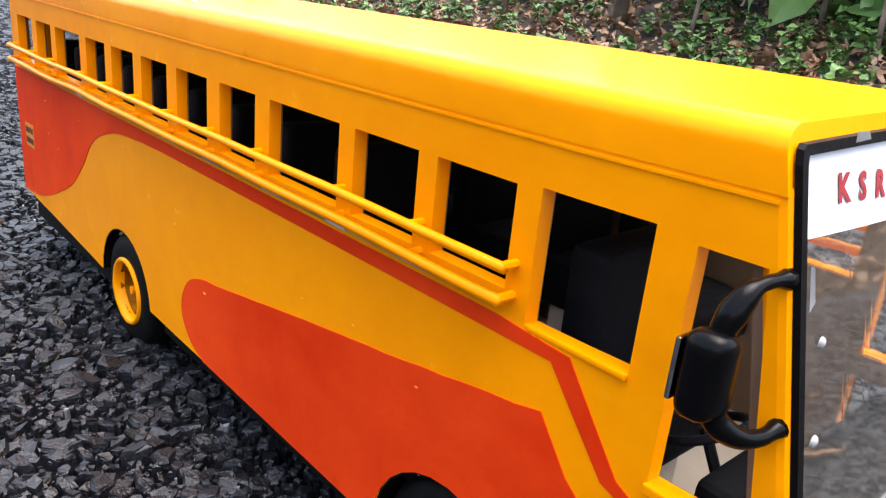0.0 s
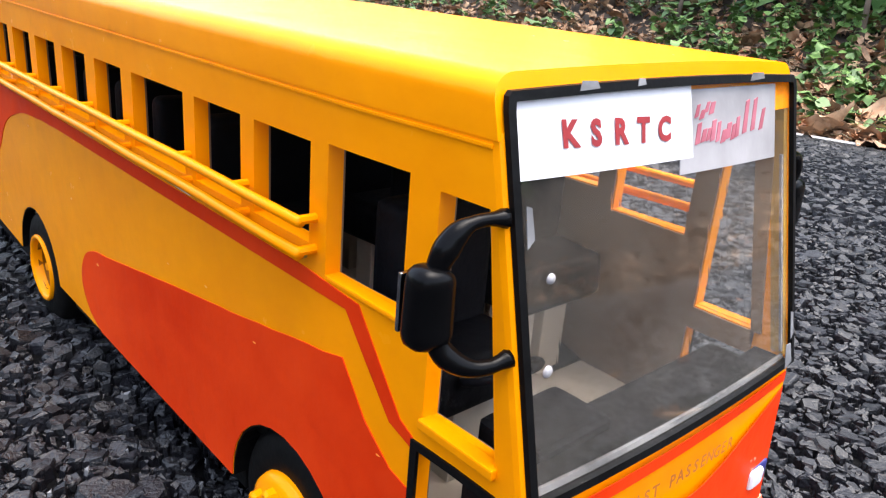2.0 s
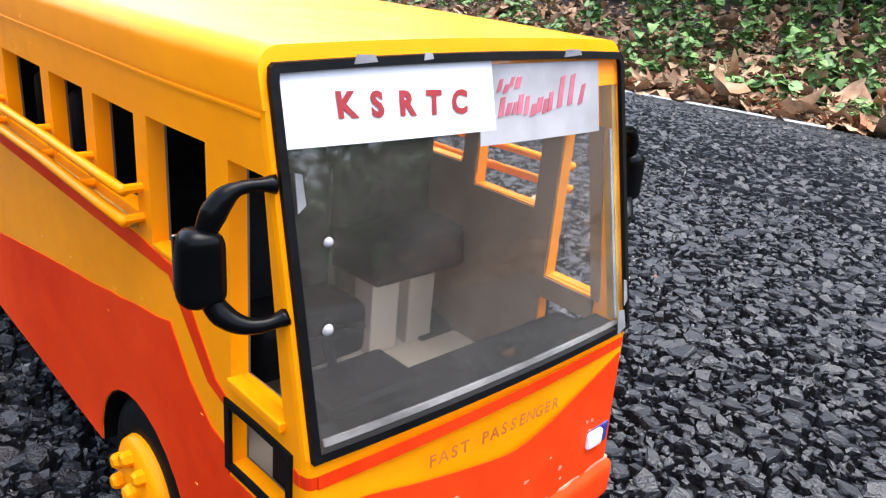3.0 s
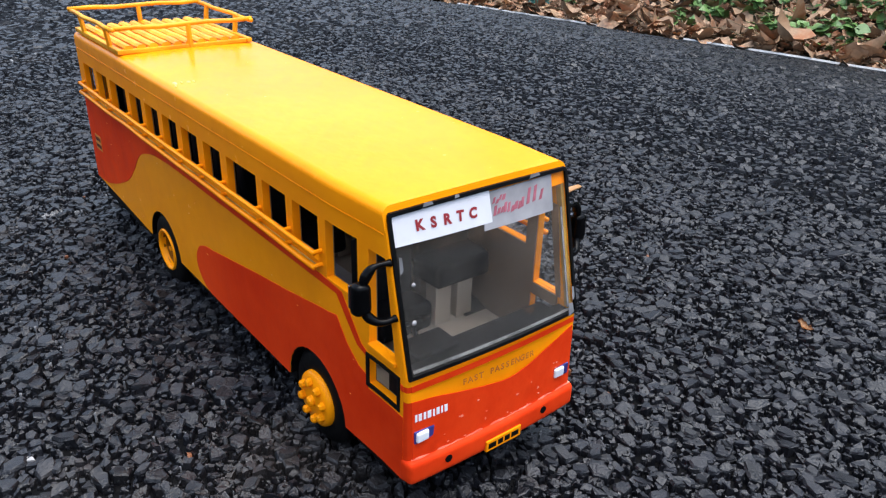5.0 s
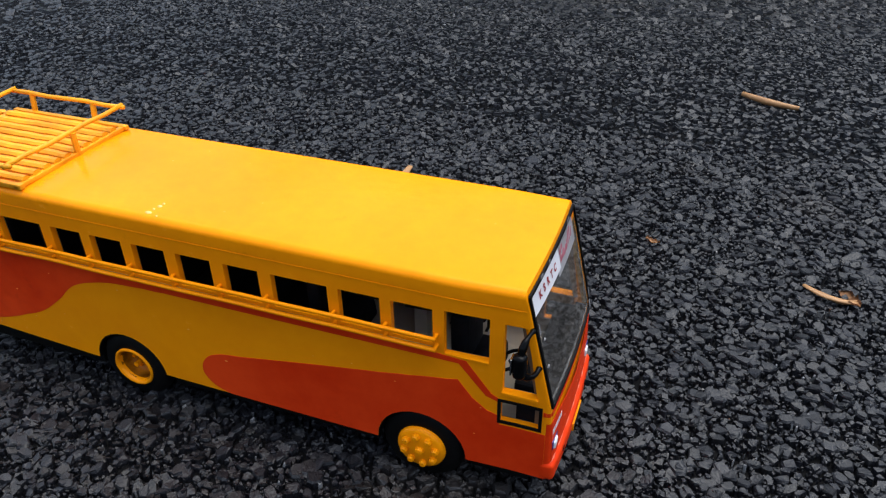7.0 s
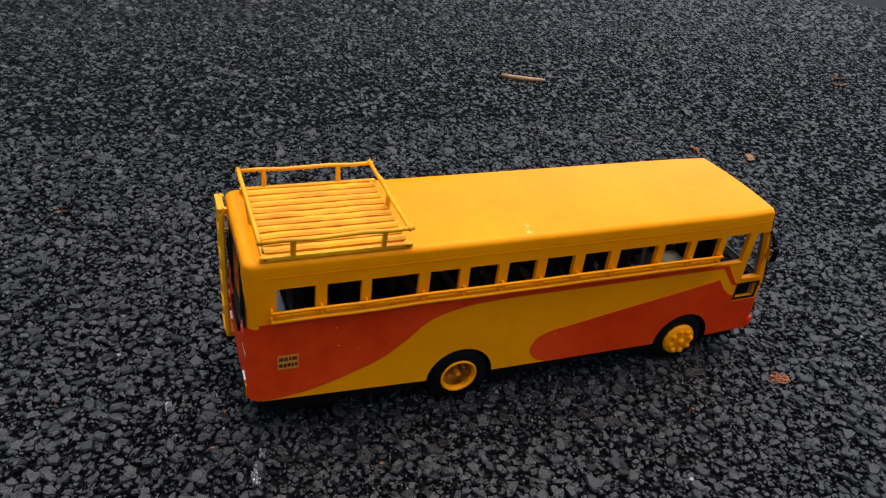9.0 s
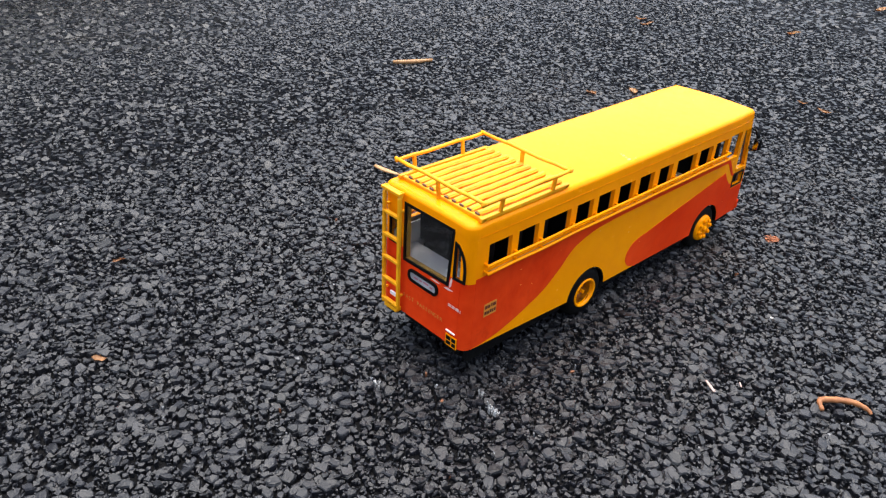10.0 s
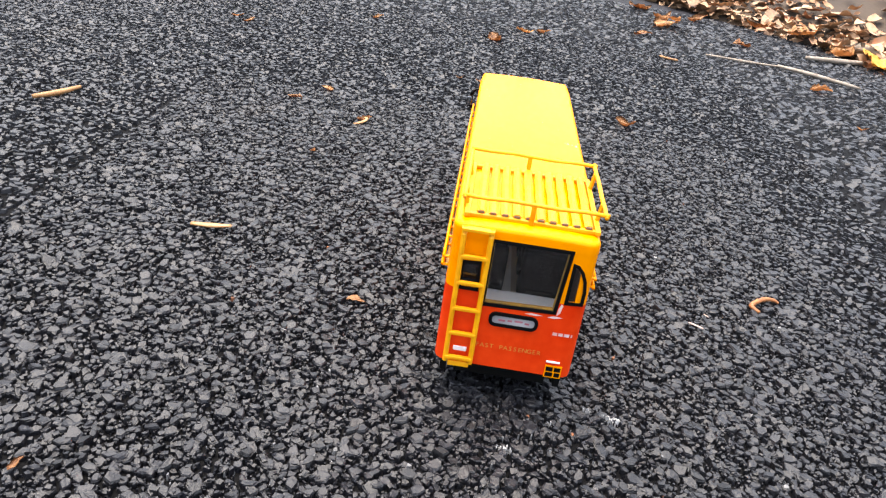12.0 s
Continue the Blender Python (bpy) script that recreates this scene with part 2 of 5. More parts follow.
def plate(outer, holes, to3, d0, d1, cuts=()):
    """A piece with holes, cut into upright slabs: 2D loops laid into space by to3(u, v, d), between the depths d0 and d1; cuts add slabs where it bends."""
    loops = [outer, *holes]
    edges = [(p, q) for loop in loops for p, q in zip(loop, loop[1:] + loop[:1])]
    us = {round(p[0], 5) for loop in loops for p in loop}
    us = sorted(us | {round(float(c), 5) for c in cuts if min(us) < c < max(us)})
    bm = bmesh.new()
    cache = {}

    def vert(u, v, d):
        key = (round(u, 5), round(v, 5), d)
        if key not in cache:
            cache[key] = bm.verts.new(to3(u, v, d))
        return cache[key]

    def face(*corners):
        f = list(dict.fromkeys(corners))
        if len(f) > 2 and bm.faces.get(f) is None:
            bm.faces.new(f)

    for a, b in zip(us, us[1:]):
        mid, cut = (a + b) / 2, []
        for p, q in edges:
            if min(p[0], q[0]) < mid < max(p[0], q[0]):
                at = lambda u: p[1] + (q[1] - p[1]) * (u - p[0]) / (q[0] - p[0])
                cut.append((at(mid), at(a), at(b)))
        cut.sort()
        for (_, la, lb), (_, ha, hb) in zip(cut[::2], cut[1::2]):
            for d in (d0, d1):
                face(vert(a, la, d), vert(b, lb, d), vert(b, hb, d), vert(a, ha, d))
            for va, vb in ((la, lb), (ha, hb)):
                face(vert(a, va, d0), vert(b, vb, d0), vert(b, vb, d1), vert(a, va, d1))
    for p, q in edges:
        if abs(p[0] - q[0]) < 1e-5:
            face(vert(*p, d0), vert(*q, d0), vert(*q, d1), vert(*p, d1))
    return bm


def rect(u0, v0, u1, v1):
    return [(u0, v0), (u1, v0), (u1, v1), (u0, v1)]


def ring(outer, width):
    """The loop of a convex outline shrunk by a width, for frames."""
    c = [sum(p[i] for p in outer) / len(outer) for i in (0, 1)]
    out = []
    n = len(outer)
    for i, p in enumerate(outer):
        a, b = Vector(outer[i - 1]), Vector(outer[(i + 1) % n])
        q = Vector(p)
        e1, e2 = (q - a).normalized(), (b - q).normalized()
        n1, n2 = Vector((-e1.y, e1.x)), Vector((-e2.y, e2.x))
        if n1.dot(Vector(c) - q) < 0:
            n1 = -n1
        if n2.dot(Vector(c) - q) < 0:
            n2 = -n2
        mid = (n1 + n2).normalized()
        out.append(tuple(q + mid * (width / max(0.4, mid.dot(n1)))))
    return out


def tube(points, r, n=8, bm=None, ends=True):
    """A round rod through points; r may be one radius or one for each point."""
    bm = bm or bmesh.new()
    pts = [Vector(p) for p in points]
    rs = r if isinstance(r, (list, tuple)) else [r] * len(pts)
    rings = []
    up = None
    for i, p in enumerate(pts):
        d = (pts[min(i + 1, len(pts) - 1)] - pts[max(i - 1, 0)]).normalized()
        if up is None:
            up = d.orthogonal().normalized()
        up = (up - d * up.dot(d)).normalized()
        side = d.cross(up)
        rings.append([bm.verts.new(p + rs[i] * (up * math.cos(k * math.tau / n) + side * math.sin(k * math.tau / n))) for k in range(n)])
    for a, b in zip(rings, rings[1:]):
        for k in range(n):
            bm.faces.new((a[k], a[(k + 1) % n], b[(k + 1) % n], b[k]))
    if ends:
        bm.faces.new(rings[0][::-1])
        bm.faces.new(rings[-1])
    return bm


def lathe(profile, n=32, bm=None):
    """A solid of revolution about the y axis, from (radius, y) pairs."""
    bm = bm or bmesh.new()
    rings = []
    for r, y in profile:
        if r < 1e-5:
            rings.append([bm.verts.new((0, y, 0))])
        else:
            rings.append([bm.verts.new((r * math.cos(k * math.tau / n), y, r * math.sin(k * math.tau / n))) for k in range(n)])
    for a, b in zip(rings, rings[1:]):
        for k in range(n):
            f = [a[k % len(a)], a[(k + 1) % len(a)], b[(k + 1) % len(b)], b[k % len(b)]]
            f = list(dict.fromkeys(f))
            if len(f) > 2:
                bm.faces.new(f)
    return bm


def smooth_line(points, steps=8):
    """A Catmull-Rom line through 2D or 3D points."""
    p = [Vector(q) for q in points]
    p = [2 * p[0] - p[1], *p, 2 * p[-1] - p[-2]]
    out = []
    for a, b, c, d in zip(p, p[1:], p[2:], p[3:]):
        for k in range(steps):
            t = k / steps
            out.append(tuple(0.5 * (2 * b + (c - a) * t + (2 * a - 5 * b + 4 * c - d) * t * t + (3 * b - a - 3 * c + d) * t ** 3)))
    return out + [tuple(p[-2])]


def arc(cx, cz, r, a0, a1, n=14):
    return [(cx + r * math.cos(radians(a0 + (a1 - a0) * k / n)), cz + r * math.sin(radians(a0 + (a1 - a0) * k / n))) for k in range(n + 1)]


def words(text, size, bold=0.0):
    """The built-in font as 2D triangles: points and faces, centred on the middle of the line."""
    c = bpy.data.curves.new("words", "FONT")
    c.body, c.size, c.align_x, c.align_y = text, size, "CENTER", "CENTER"
    c.resolution_u, c.offset = 3, bold
    ob = new("words", c)
    bpy.context.view_layer.update()
    m = bpy.data.meshes.new_from_object(ob.evaluated_get(bpy.context.evaluated_depsgraph_get()))
    got = [tuple(v.co[:2]) for v in m.vertices], [tuple(p.vertices) for p in m.polygons]
    bpy.data.objects.remove(ob)
    bpy.data.meshes.remove(m)
    bpy.data.curves.remove(c)
    return got


def letters(text, size, gap, place, mat, parent, label="", bold=0.0):
    """Writing in the built-in font, each letter a part, laid into space by place(u, v)."""
    u = -gap * (len(text) - 1) / 2
    for ch in text:
        if ch != " ":
            pts, faces = words(ch, size, bold)
            bm = bmesh.new()
            lift = 0.02 * size * math.sin(7.3 * u)
            lean = 0.06 * math.sin(11 * u)
            vs = [bm.verts.new(place(u + p + lean * q, q + lift)) for p, q in pts]
            for f in faces:
                if len(set(f)) > 2:
                    bm.faces.new([vs[i] for i in f])
            part("letter", bm, mat, parent, label)
        u += gap


def bars(spans, place, height, d0, d1, mat, parent, label="", name="mark"):
    """Plain bars for writing that cannot be read: spans of (u0, u1, v)."""
    for u0, u1, v in spans:
        part(name, plate(rect(u0, v, u1, v + height), [], place, d0, d1), mat, parent, label)


# ---- the road, falling away from its crown on both sides ----
FALL_Y = [0, 2, 4, 6, 8, 10, 12, 15, 20, 25, 30]
FALL_Z = [0, 0, -0.03, -0.08, -0.16, -0.32, -0.56, -1.0, -1.75, -2.5, -3.2]


def road_height(x, y):
    """Height of the road, for numbers or arrays."""
    x, y = np.asarray(x, float), np.asarray(y, float)
    far = np.interp(y, FALL_Y, FALL_Z) * (1 + 0.0105 * np.clip(-5 - x, -15, 40))
    near = -0.0029 * np.clip(y, -14, 0) ** 2 - 0.04 * np.clip(-14 - y, 0, 30)
    return np.where(y > 0, far, near)


def grid_lines(dense_lo, dense_hi, step, far):
    lines = [dense_lo + step * k for k in range(int((dense_hi - dense_lo) / step) + 1)]
    gap, v = step, lines[-1]
    while v < far:
        gap *= 1.5
        v += gap
        lines.append(v)
    gap, v = step, lines[0]
    while v > -far:
        gap *= 1.5
        v -= gap
        lines.insert(0, v)
    return lines


def build_road():
    xs, ys = grid_lines(-40, 40, 2.0, 20000), grid_lines(-30, 46, 1.0, 20000)
    verts = [(x * D, y * D, float(road_height(x, y)) * D) for y in ys for x in xs]
    n = len(xs)
    faces = [(j * n + i, j * n + i + 1, (j + 1) * n + i + 1, (j + 1) * n + i) for j in range(len(ys) - 1) for i in range(n - 1)]
    me = bpy.data.meshes.new("road")
    me.from_pydata(verts, [], faces)
    for p in me.polygons:
        p.use_smooth = True
    me.materials.append(ASPHALT)
    me.materials.append(ASPHALT_WIDE)        # beyond the modelled stones the surface is one texture
    for p in me.polygons:
        cx, cy = p.center.x / D, p.center.y / D
        p.material_index = 0 if -27.5 < cx < 26 and (-9 if cx < 8 else -16) < cy < 30 else 1
    return tagged(new("road", me), "dark grey coarse asphalt road with a gentle camber", "road", kind="structure")


road = build_road()


def build_bank():
    """The soil slope beyond the road's far edge."""
    bm = bmesh.new()
    xs = [-160 + 2.5 * k for k in range(129)]
    prof = [(29.6, -0.35), (30.2, 0.03), (31.5, 0.25), (34, 0.9), (38, 2.2), (44, 4.4), (52, 7.6), (62, 12.5), (75, 19), (90, 26)]
    rows = []
    for y, dz in prof:
        rows.append([bm.verts.new((x, y + (0.5 if dz < 0.3 else 1.2) * noise.noise((x * 0.23, y * 0.3, 0)),
                                   float(road_height(x, 30)) + dz + (0.0 if dz < 0.1 else 0.5) * noise.noise((x * 0.31, y * 0.4, 3.3)))) for x in xs])
    for a, b in zip(rows, rows[1:]):
        for i in range(len(xs) - 1):
            bm.faces.new((a[i], a[i + 1], b[i + 1], b[i]))
    ob = part("verge_bank", bm, SOIL, smooth=True)
    tagged(ob, "dark soil bank rising beside the road", "bank", kind="structure")


def bank_height(x, y):
    prof = [(29.6, -0.35), (30.2, 0.03), (31.5, 0.25), (34, 0.9), (38, 2.2), (44, 4.4), (52, 7.6), (62, 12.5), (75, 19), (90, 26)]
    return float(road_height(x, 30)) + float(np.interp(y, [p[0] for p in prof], [p[1] for p in prof]))


build_bank()

# ---- the toy bus ----
W = 0.612          # half width of the body
SKIN = 0.045       # thickness of the card walls
bus = thing("toy_bus", (0, 0, 0), "hand-made yellow and red toy passenger bus parked on asphalt", "toy bus")

WINDOWS = [(0.24, 0.545), (0.635, 0.915), (0.995, 1.398), (1.493, 1.762), (1.847, 2.118), (2.208, 2.482), (2.576, 2.852),
           (2.955, 3.222), (3.318, 3.728), (3.805, 4.092), (4.166, 4.443)]
WIN_LO, WIN_HI = 1.265, 1.522
DRIVER = [(4.518, 1.202), (4.805, 1.202), (4.805, 1.532), (4.518, 1.532)]
QUARTER = [(4.895, 0.985), (5.118, 0.985), (5.032, 1.515), (4.895, 1.515)]
LOWER = rect(4.885, 0.735, 5.14, 0.905)
FRONT_HUB, REAR_HUB, HUB_Z = 4.335, 1.89, 0.305


def skirt(x):
    """Height of the body's lower edge."""
    return float(np.interp(x, [0, 0.7, 1.57, 5.3], [0.405, 0.37, 0.325, 0.30]))


def front_x(z):
    return 5.02 + (1.73 - z) * 0.235 if z > 0.93 else 5.208 + (0.93 - z) * 0.04


def taper(x):
    """How far the flanks draw in towards the front corners."""
    t = min(1.0, max(0.0, (x - 4.55) / 0.5))
    return 0.020 * t * t * (3 - 2 * t)


NOSE = np.linspace(4.6, 5.15, 8)
WF = W - taper(5.2)


def side(sgn):
    return lambda u, v, d: (u, sgn * (W - taper(u) + d), v)


def side_plate(outer, holes, sgn, d0, d1):
    return plate(outer, holes, side(sgn), d0, d1, NOSE)


def arch_points(hub, r):
    a = math.degrees(math.asin((skirt(hub) - HUB_Z) / r))
    return arc(hub, HUB_Z, r, 180 - a, a)


SIDE_OUTLINE = ([(0.1, skirt(0.1)), (0.7, skirt(0.7))] + arch_points(REAR_HUB, 0.325) + arch_points(FRONT_HUB, 0.325)
                + [(5.185, 0.30), (5.185, 0.93), (5.0135, 1.66), (0.1, 1.66)])

# painted shapes on each flank, their edges a little unsteady
def unsteady(line):
    return [(x + 0.004 * noise.noise((x * 9, z * 9, 1.0)), z + 0.007 * noise.noise((x * 7, z * 7, 5.0))) for x, z in line]


SWEEP = unsteady(smooth_line([(0.12, 0.405), (0.40, 0.425), (0.71, 0.505), (0.93, 0.59), (1.15, 0.69), (1.33, 0.83), (1.46, 0.95), (1.60, 1.045),
                     (1.81, 1.103), (2.04, 1.132), (2.5, 1.148)], 5))
REAR_RED = [(0.1, skirt(0.1) + 0.001)] + SWEEP + [(4.612, 1.148), (4.79, 0.925), (4.87, 0.895), (4.87, 0.925), (4.825, 0.95), (4.66, 1.178), (4.44, 1.195), (0.1, 1.20)]
TIP = unsteady(smooth_line([(2.80, 0.318), (2.66, 0.37), (2.585, 0.48), (2.63, 0.615), (2.78, 0.69), (3.1, 0.745), (3.6, 0.835), (4.1, 0.92), (4.605, 1.012)], 6))
FRONT_RED = TIP + [(4.70, 0.885), (4.80, 0.80), (4.88, 0.775), (4.88, 0.70), (5.184, 0.70), (5.184, 0.302)] + arch_points(FRONT_HUB, 0.326)[::-1]


def build_flank(sgn, name):
    holes = [rect(a, WIN_LO, b, WIN_HI) for a, b in WINDOWS] + [DRIVER, QUARTER, LOWER]
    wall = part(name, side_plate(SIDE_OUTLINE, holes, sgn, -SKIN, 0), YELLOW, bus, "yellow painted side wall with open windows")
    part("lining", side_plate([(0.12, 0.58), (5.10, 0.58), (5.10, 0.93), (4.96, 1.62), (0.12, 1.62)], [ring(h, -0.004) for h in holes], sgn, -SKIN - 0.008, -SKIN - 0.002), BROWN, wall, "brown card lining")
    part("livery_sweep", side_plate(REAR_RED, [], sgn, 0.0, 0.003), RED, wall, "red painted sweep rising into a thin stripe")
    part("livery_tip", side_plate(FRONT_RED, [], sgn, 0.0, 0.003), RED, wall, "red painted patch round the front wheel")
    part("livery_stripe", side_plate([(5.163, 0.857), (5.184, 0.856), (5.184, 0.888), (5.163, 0.892)], [], sgn, 0.0, 0.003), RED, wall, "red stripe running on to the front")
    part("window_surround", side_plate(ring(LOWER, -0.017), [ring(LOWER, 0.004)], sgn, -0.004, 0.006), BLACK, wall, "black tape round the low window")
    # sills that stand out a little below the driver's windows
    part("sill", box((4.525, sgn * (W - 0.018) - 0.02, 1.188), (4.806, sgn * (W - 0.018) + 0.02, 1.204), 0.005), YELLOW, wall)
    part("sill", box((4.89, sgn * (W - 0.024) - 0.02, 0.962), (5.125, sgn * (W - 0.024) + 0.02, 0.988), 0.005), YELLOW, wall)
    part("drip_strip", side_plate(rect(0.12, 1.629, 5.022, 1.636), [], sgn, -0.008, 0.004), YELLOW, wall)
    # two rails along the windows, held by stubs on the pillars
    wob = [(x, 0.009 * noise.noise((x * 1.7, sgn, 0.4))) for x in np.linspace(0.19, 4.48 if sgn < 0 else 4.86, 26)]
    part("guard_rail", tube([(x, sgn * (W + 0.048), 1.338 + w) for x, w in wob], 0.0145), YELLOW, wall, smooth=True)
    part("guard_rail", tube([(x, sgn * (W + 0.05), 1.262 + 1.6 * w - 0.004) for x, w in wob], 0.016), YELLOW, wall, smooth=True)
    part("ledge", box((0.24, sgn * (W + 0.014) - 0.014, 1.222), (4.44, sgn * (W + 0.014) + 0.014, 1.240), 0.004), LEDGE, wall, "worn card ledge under the rails")
    stub = None
    for x in [0.2] + [(a[1] + b[0]) / 2 for a, b in zip(WINDOWS, WINDOWS[1:])] + [4.47]:
        bm = tube([(0, sgn * (W - 0.005), 1.338), (0, sgn * (W + 0.047), 1.338)], 0.013)
        bm = tube([(0, sgn * (W - 0.005), 1.258), (0, sgn * (W + 0.049), 1.258)], 0.013, bm=bm)
        if stub is None:
            stub = part("rail_stub", bm, YELLOW, wall)
            stub.location.x = x * D
        else:
            bm.free()
            twin = new("rail_stub", stub.data)
            twin.parent, twin.location.x = wall, x * D
    return wall


right_wall = build_flank(-1, "side_wall")
build_flank(1, "side_wall")

# flecks where the paint of the flank has chipped
fleck_rng = random.Random(8)
for _ in range(22):
    u, v, r = fleck_rng.uniform(0.3, 4.8), fleck_rng.uniform(0.42, 1.10), fleck_rng.uniform(0.003, 0.007)
    if min(abs(u - FRONT_HUB), abs(u - REAR_HUB)) < 0.36 and v < 0.68:
        continue
    outline = [(u + r * fleck_rng.uniform(0.7, 2.6) * math.cos(a), v + r * fleck_rng.uniform(0.4, 0.9) * math.sin(a)) for a in (0.2, 1.3, 2.5, 3.6, 4.5, 5.5)]
    part("paint_fleck", plate(outline, [], side(-1), 0.003, 0.0042), FLECK, right_wall, "pale fleck in the paint")

# small yellow notice with unreadable writing near the rear of the flank
notice = part("notice", plate(rect(0.24, 0.72, 0.41, 0.865), [], side(-1), 0.003, 0.005), material("ochre_notice", (0.55, 0.19, 0.02), (0.68, 0.27, 0.03)), bus,
              "small ochre notice with unreadable writing")
bars([(0.25, 0.287, 0.808), (0.293, 0.322, 0.806), (0.332, 0.350, 0.812), (0.357, 0.400, 0.808), (0.25, 0.280, 0.743), (0.288, 0.312, 0.740), (0.32, 0.345, 0.745), (0.352, 0.371, 0.741), (0.378, 0.402, 0.744)], side(-1), 0.036, 0.005, 0.0065,
     material("dark_red_print", (0.05, 0.006, 0.003), (0.22, 0.03, 0.01), (0.5, 0.7), 90), notice)


def build_roof():
    bm = bmesh.new()
    bmesh.ops.create_cube(bm, size=1)
    for v in bm.verts:
        v.co = Vector((-0.004 if v.co.x < 0 else 5.02, v.co.y * 2 * (W + 0.002), 1.645 if v.co.z < 0 else 1.772))
    up = [e for e in bm.edges if e.verts[0].co.x < 0.01 and e.verts[1].co.x < 0.01 and abs(e.verts[0].co.y - e.verts[1].co.y) < 0.01]
    bmesh.ops.bevel(bm, geom=up, offset=0.1, segments=6, affect="EDGES", profile=0.5)
    top = [e for e in bm.edges if min(v.co.z for v in e.verts) > 1.76 and max(v.co.x for v in e.verts) < 5.03
           and len(e.link_faces) == 2 and not all(v.co.x > 5.0 for v in e.verts)]
    bmesh.ops.bevel(bm, geom=top, offset=0.05, segments=10, affect="EDGES", profile=0.5)
    for v in bm.verts:                      # the front edge leans with the windscreen
        if v.co.x > 5.0:
            v.co.x = front_x(v.co.z) - 0.006
    for y in (-0.5, -0.4, -0.25, -0.1, 0.1, 0.25, 0.4, 0.5):
        bmesh.ops.bisect_plane(bm, geom=bm.verts[:] + bm.edges[:] + bm.faces[:], plane_co=(0, y, 0), plane_no=(0, 1, 0))
    for x in NOSE:
        bmesh.ops.bisect_plane(bm, geom=bm.verts[:] + bm.edges[:] + bm.faces[:], plane_co=(x - 0.15, 0, 0), plane_no=(1, 0, 0))
    for v in bm.verts:                      # a slight crown, and the bulge of the front
        if v.co.z > 1.70:
            v.co.z += 0.014 * (1 - (v.co.y / W) ** 2) - 0.008
        v.co.y -= math.copysign(taper(v.co.x), v.co.y) * min(1.0, abs(v.co.y) / 0.5)
        if v.co.x > 4.9:
            v.co.x += 0.022 * max(0.0, 1 - (v.co.y / 0.60) ** 2)
    for e in bm.edges:                      # a crisp lower edge
        if all(v.co.z < 1.65 for v in e.verts):
            e.smooth = False
    ob = part("roof", bm, YELLOW, bus, "glossy yellow roof with rounded edges")
    for p in ob.data.polygons:
        p.use_smooth = abs(p.normal.x) < 0.9 or p.center.x < 0.3
    return ob


roof = build_roof()

for x, y, r in ((2.405, -0.42, 0.012), (2.40, -0.455, 0.018), (2.385, -0.50, 0.014), (2.375, -0.545, 0.020), (2.46, -0.57, 0.011)):
    bm = lathe([(r, 0.0), (r * 0.8, 0.006), (r * 0.4, 0.009), (0.0, 0.010)], 9)
    for v in bm.verts:
        v.co = Vector((v.co.x * (1 + 0.4 * math.sin(90 * y)), -v.co.z * 0.8, v.co.y))
    bead = part("glue_bead", bm, GLUE, roof, "shiny bead of dried glue", smooth=True)
    bead.location = Vector((x, y, 1.764 + 0.014 * (1 - (y / W) ** 2))) * D
# pale plates on the ledge: torn paper, and highlights put in as colour
scrap_rng = random.Random(6)
for x in (0.60, 0.95, 1.10, 1.44, 1.80, 2.55, 2.92, 3.40, 3.77, 4.13):
    w = scrap_rng.uniform(0.03, 0.09)
    scrap = [(x - w, 1.226), (x + w, 1.224), (x + w * 0.8, 1.238), (x - w * 0.9, 1.237)]
    part("paper_scrap", plate(scrap, [], lambda u, v, d: (u, -(W + d), v), 0.029, 0.031), FADED, right_wall, "pale torn paper and painted highlight on the ledge")

# --- rear end ---
REAR_WIN = [(0.275, 1.035), (-0.355, 1.055), (-0.395, 1.655), (0.272, 1.655)]


def rear(u, v, d):
    return (-d, u, v)


QUARTER_R = [(-0.425, 1.165)] + [(-0.56, 1.175), (-0.562, 1.30), (-0.545, 1.40), (-0.51, 1.48), (-0.465, 1.53), (-0.43, 1.54)]
QUARTER_L = [(0.335, 1.165), (0.492, 1.165), (0.492, 1.42), (0.345, 1.43)]
rear_wall = part("rear_wall", plate(rect(-0.512, 0.405, 0.512, 1.66), [REAR_WIN, [(max(u, -0.5), v) for u, v in QUARTER_R], [(min(u, 0.5), v) for u, v in QUARTER_L]], rear, -SKIN, 0), YELLOW, bus, "rear wall, yellow above and red below")
part("red_paint", plate([(-0.512, 0.406), (0.512, 0.406), (0.512, 1.16), (0.276, 1.16), (0.278, 1.032), (-0.357, 1.052), (-0.364, 1.16), (-0.512, 1.16)], [], rear, 0.0, 0.003), RED, rear_wall)
for sgn in (-1, 1):
    for lo, hi, mat in ((0.405, 1.16, RED), (1.16, 1.66, YELLOW)):
        bm = bmesh.new()
        pts = [(0.1 - 0.1 * math.sin(radians(a)), sgn * (W - 0.1 + 0.1 * math.cos(radians(a)))) for a in range(0, 91, 10)]
        ins = [(0.1 - 0.06 * math.sin(radians(a)), sgn * (W - 0.1 + 0.06 * math.cos(radians(a)))) for a in range(0, 91, 10)]
        cols = [[bm.verts.new((x, y, z)) for z in (lo, hi)] for x, y in pts]
        cin = [[bm.verts.new((x, y, z)) for z in (lo, hi)] for x, y in ins]
        for set_ in (cols, cin):
            for a, b in zip(set_, set_[1:]):
                bm.faces.new((a[0], b[0], b[1], a[1]))
        for k in (0, 1):
            for a, b, c, d in zip(cols, cols[1:], cin, cin[1:]):
                bm.faces.new((a[k], b[k], d[k], c[k]))
        for k in (0, -1):
            bm.faces.new((cols[k][0], cols[k][1], cin[k][1], cin[k][0]))
        part("corner_panel", bm, mat, rear_wall, smooth=False)


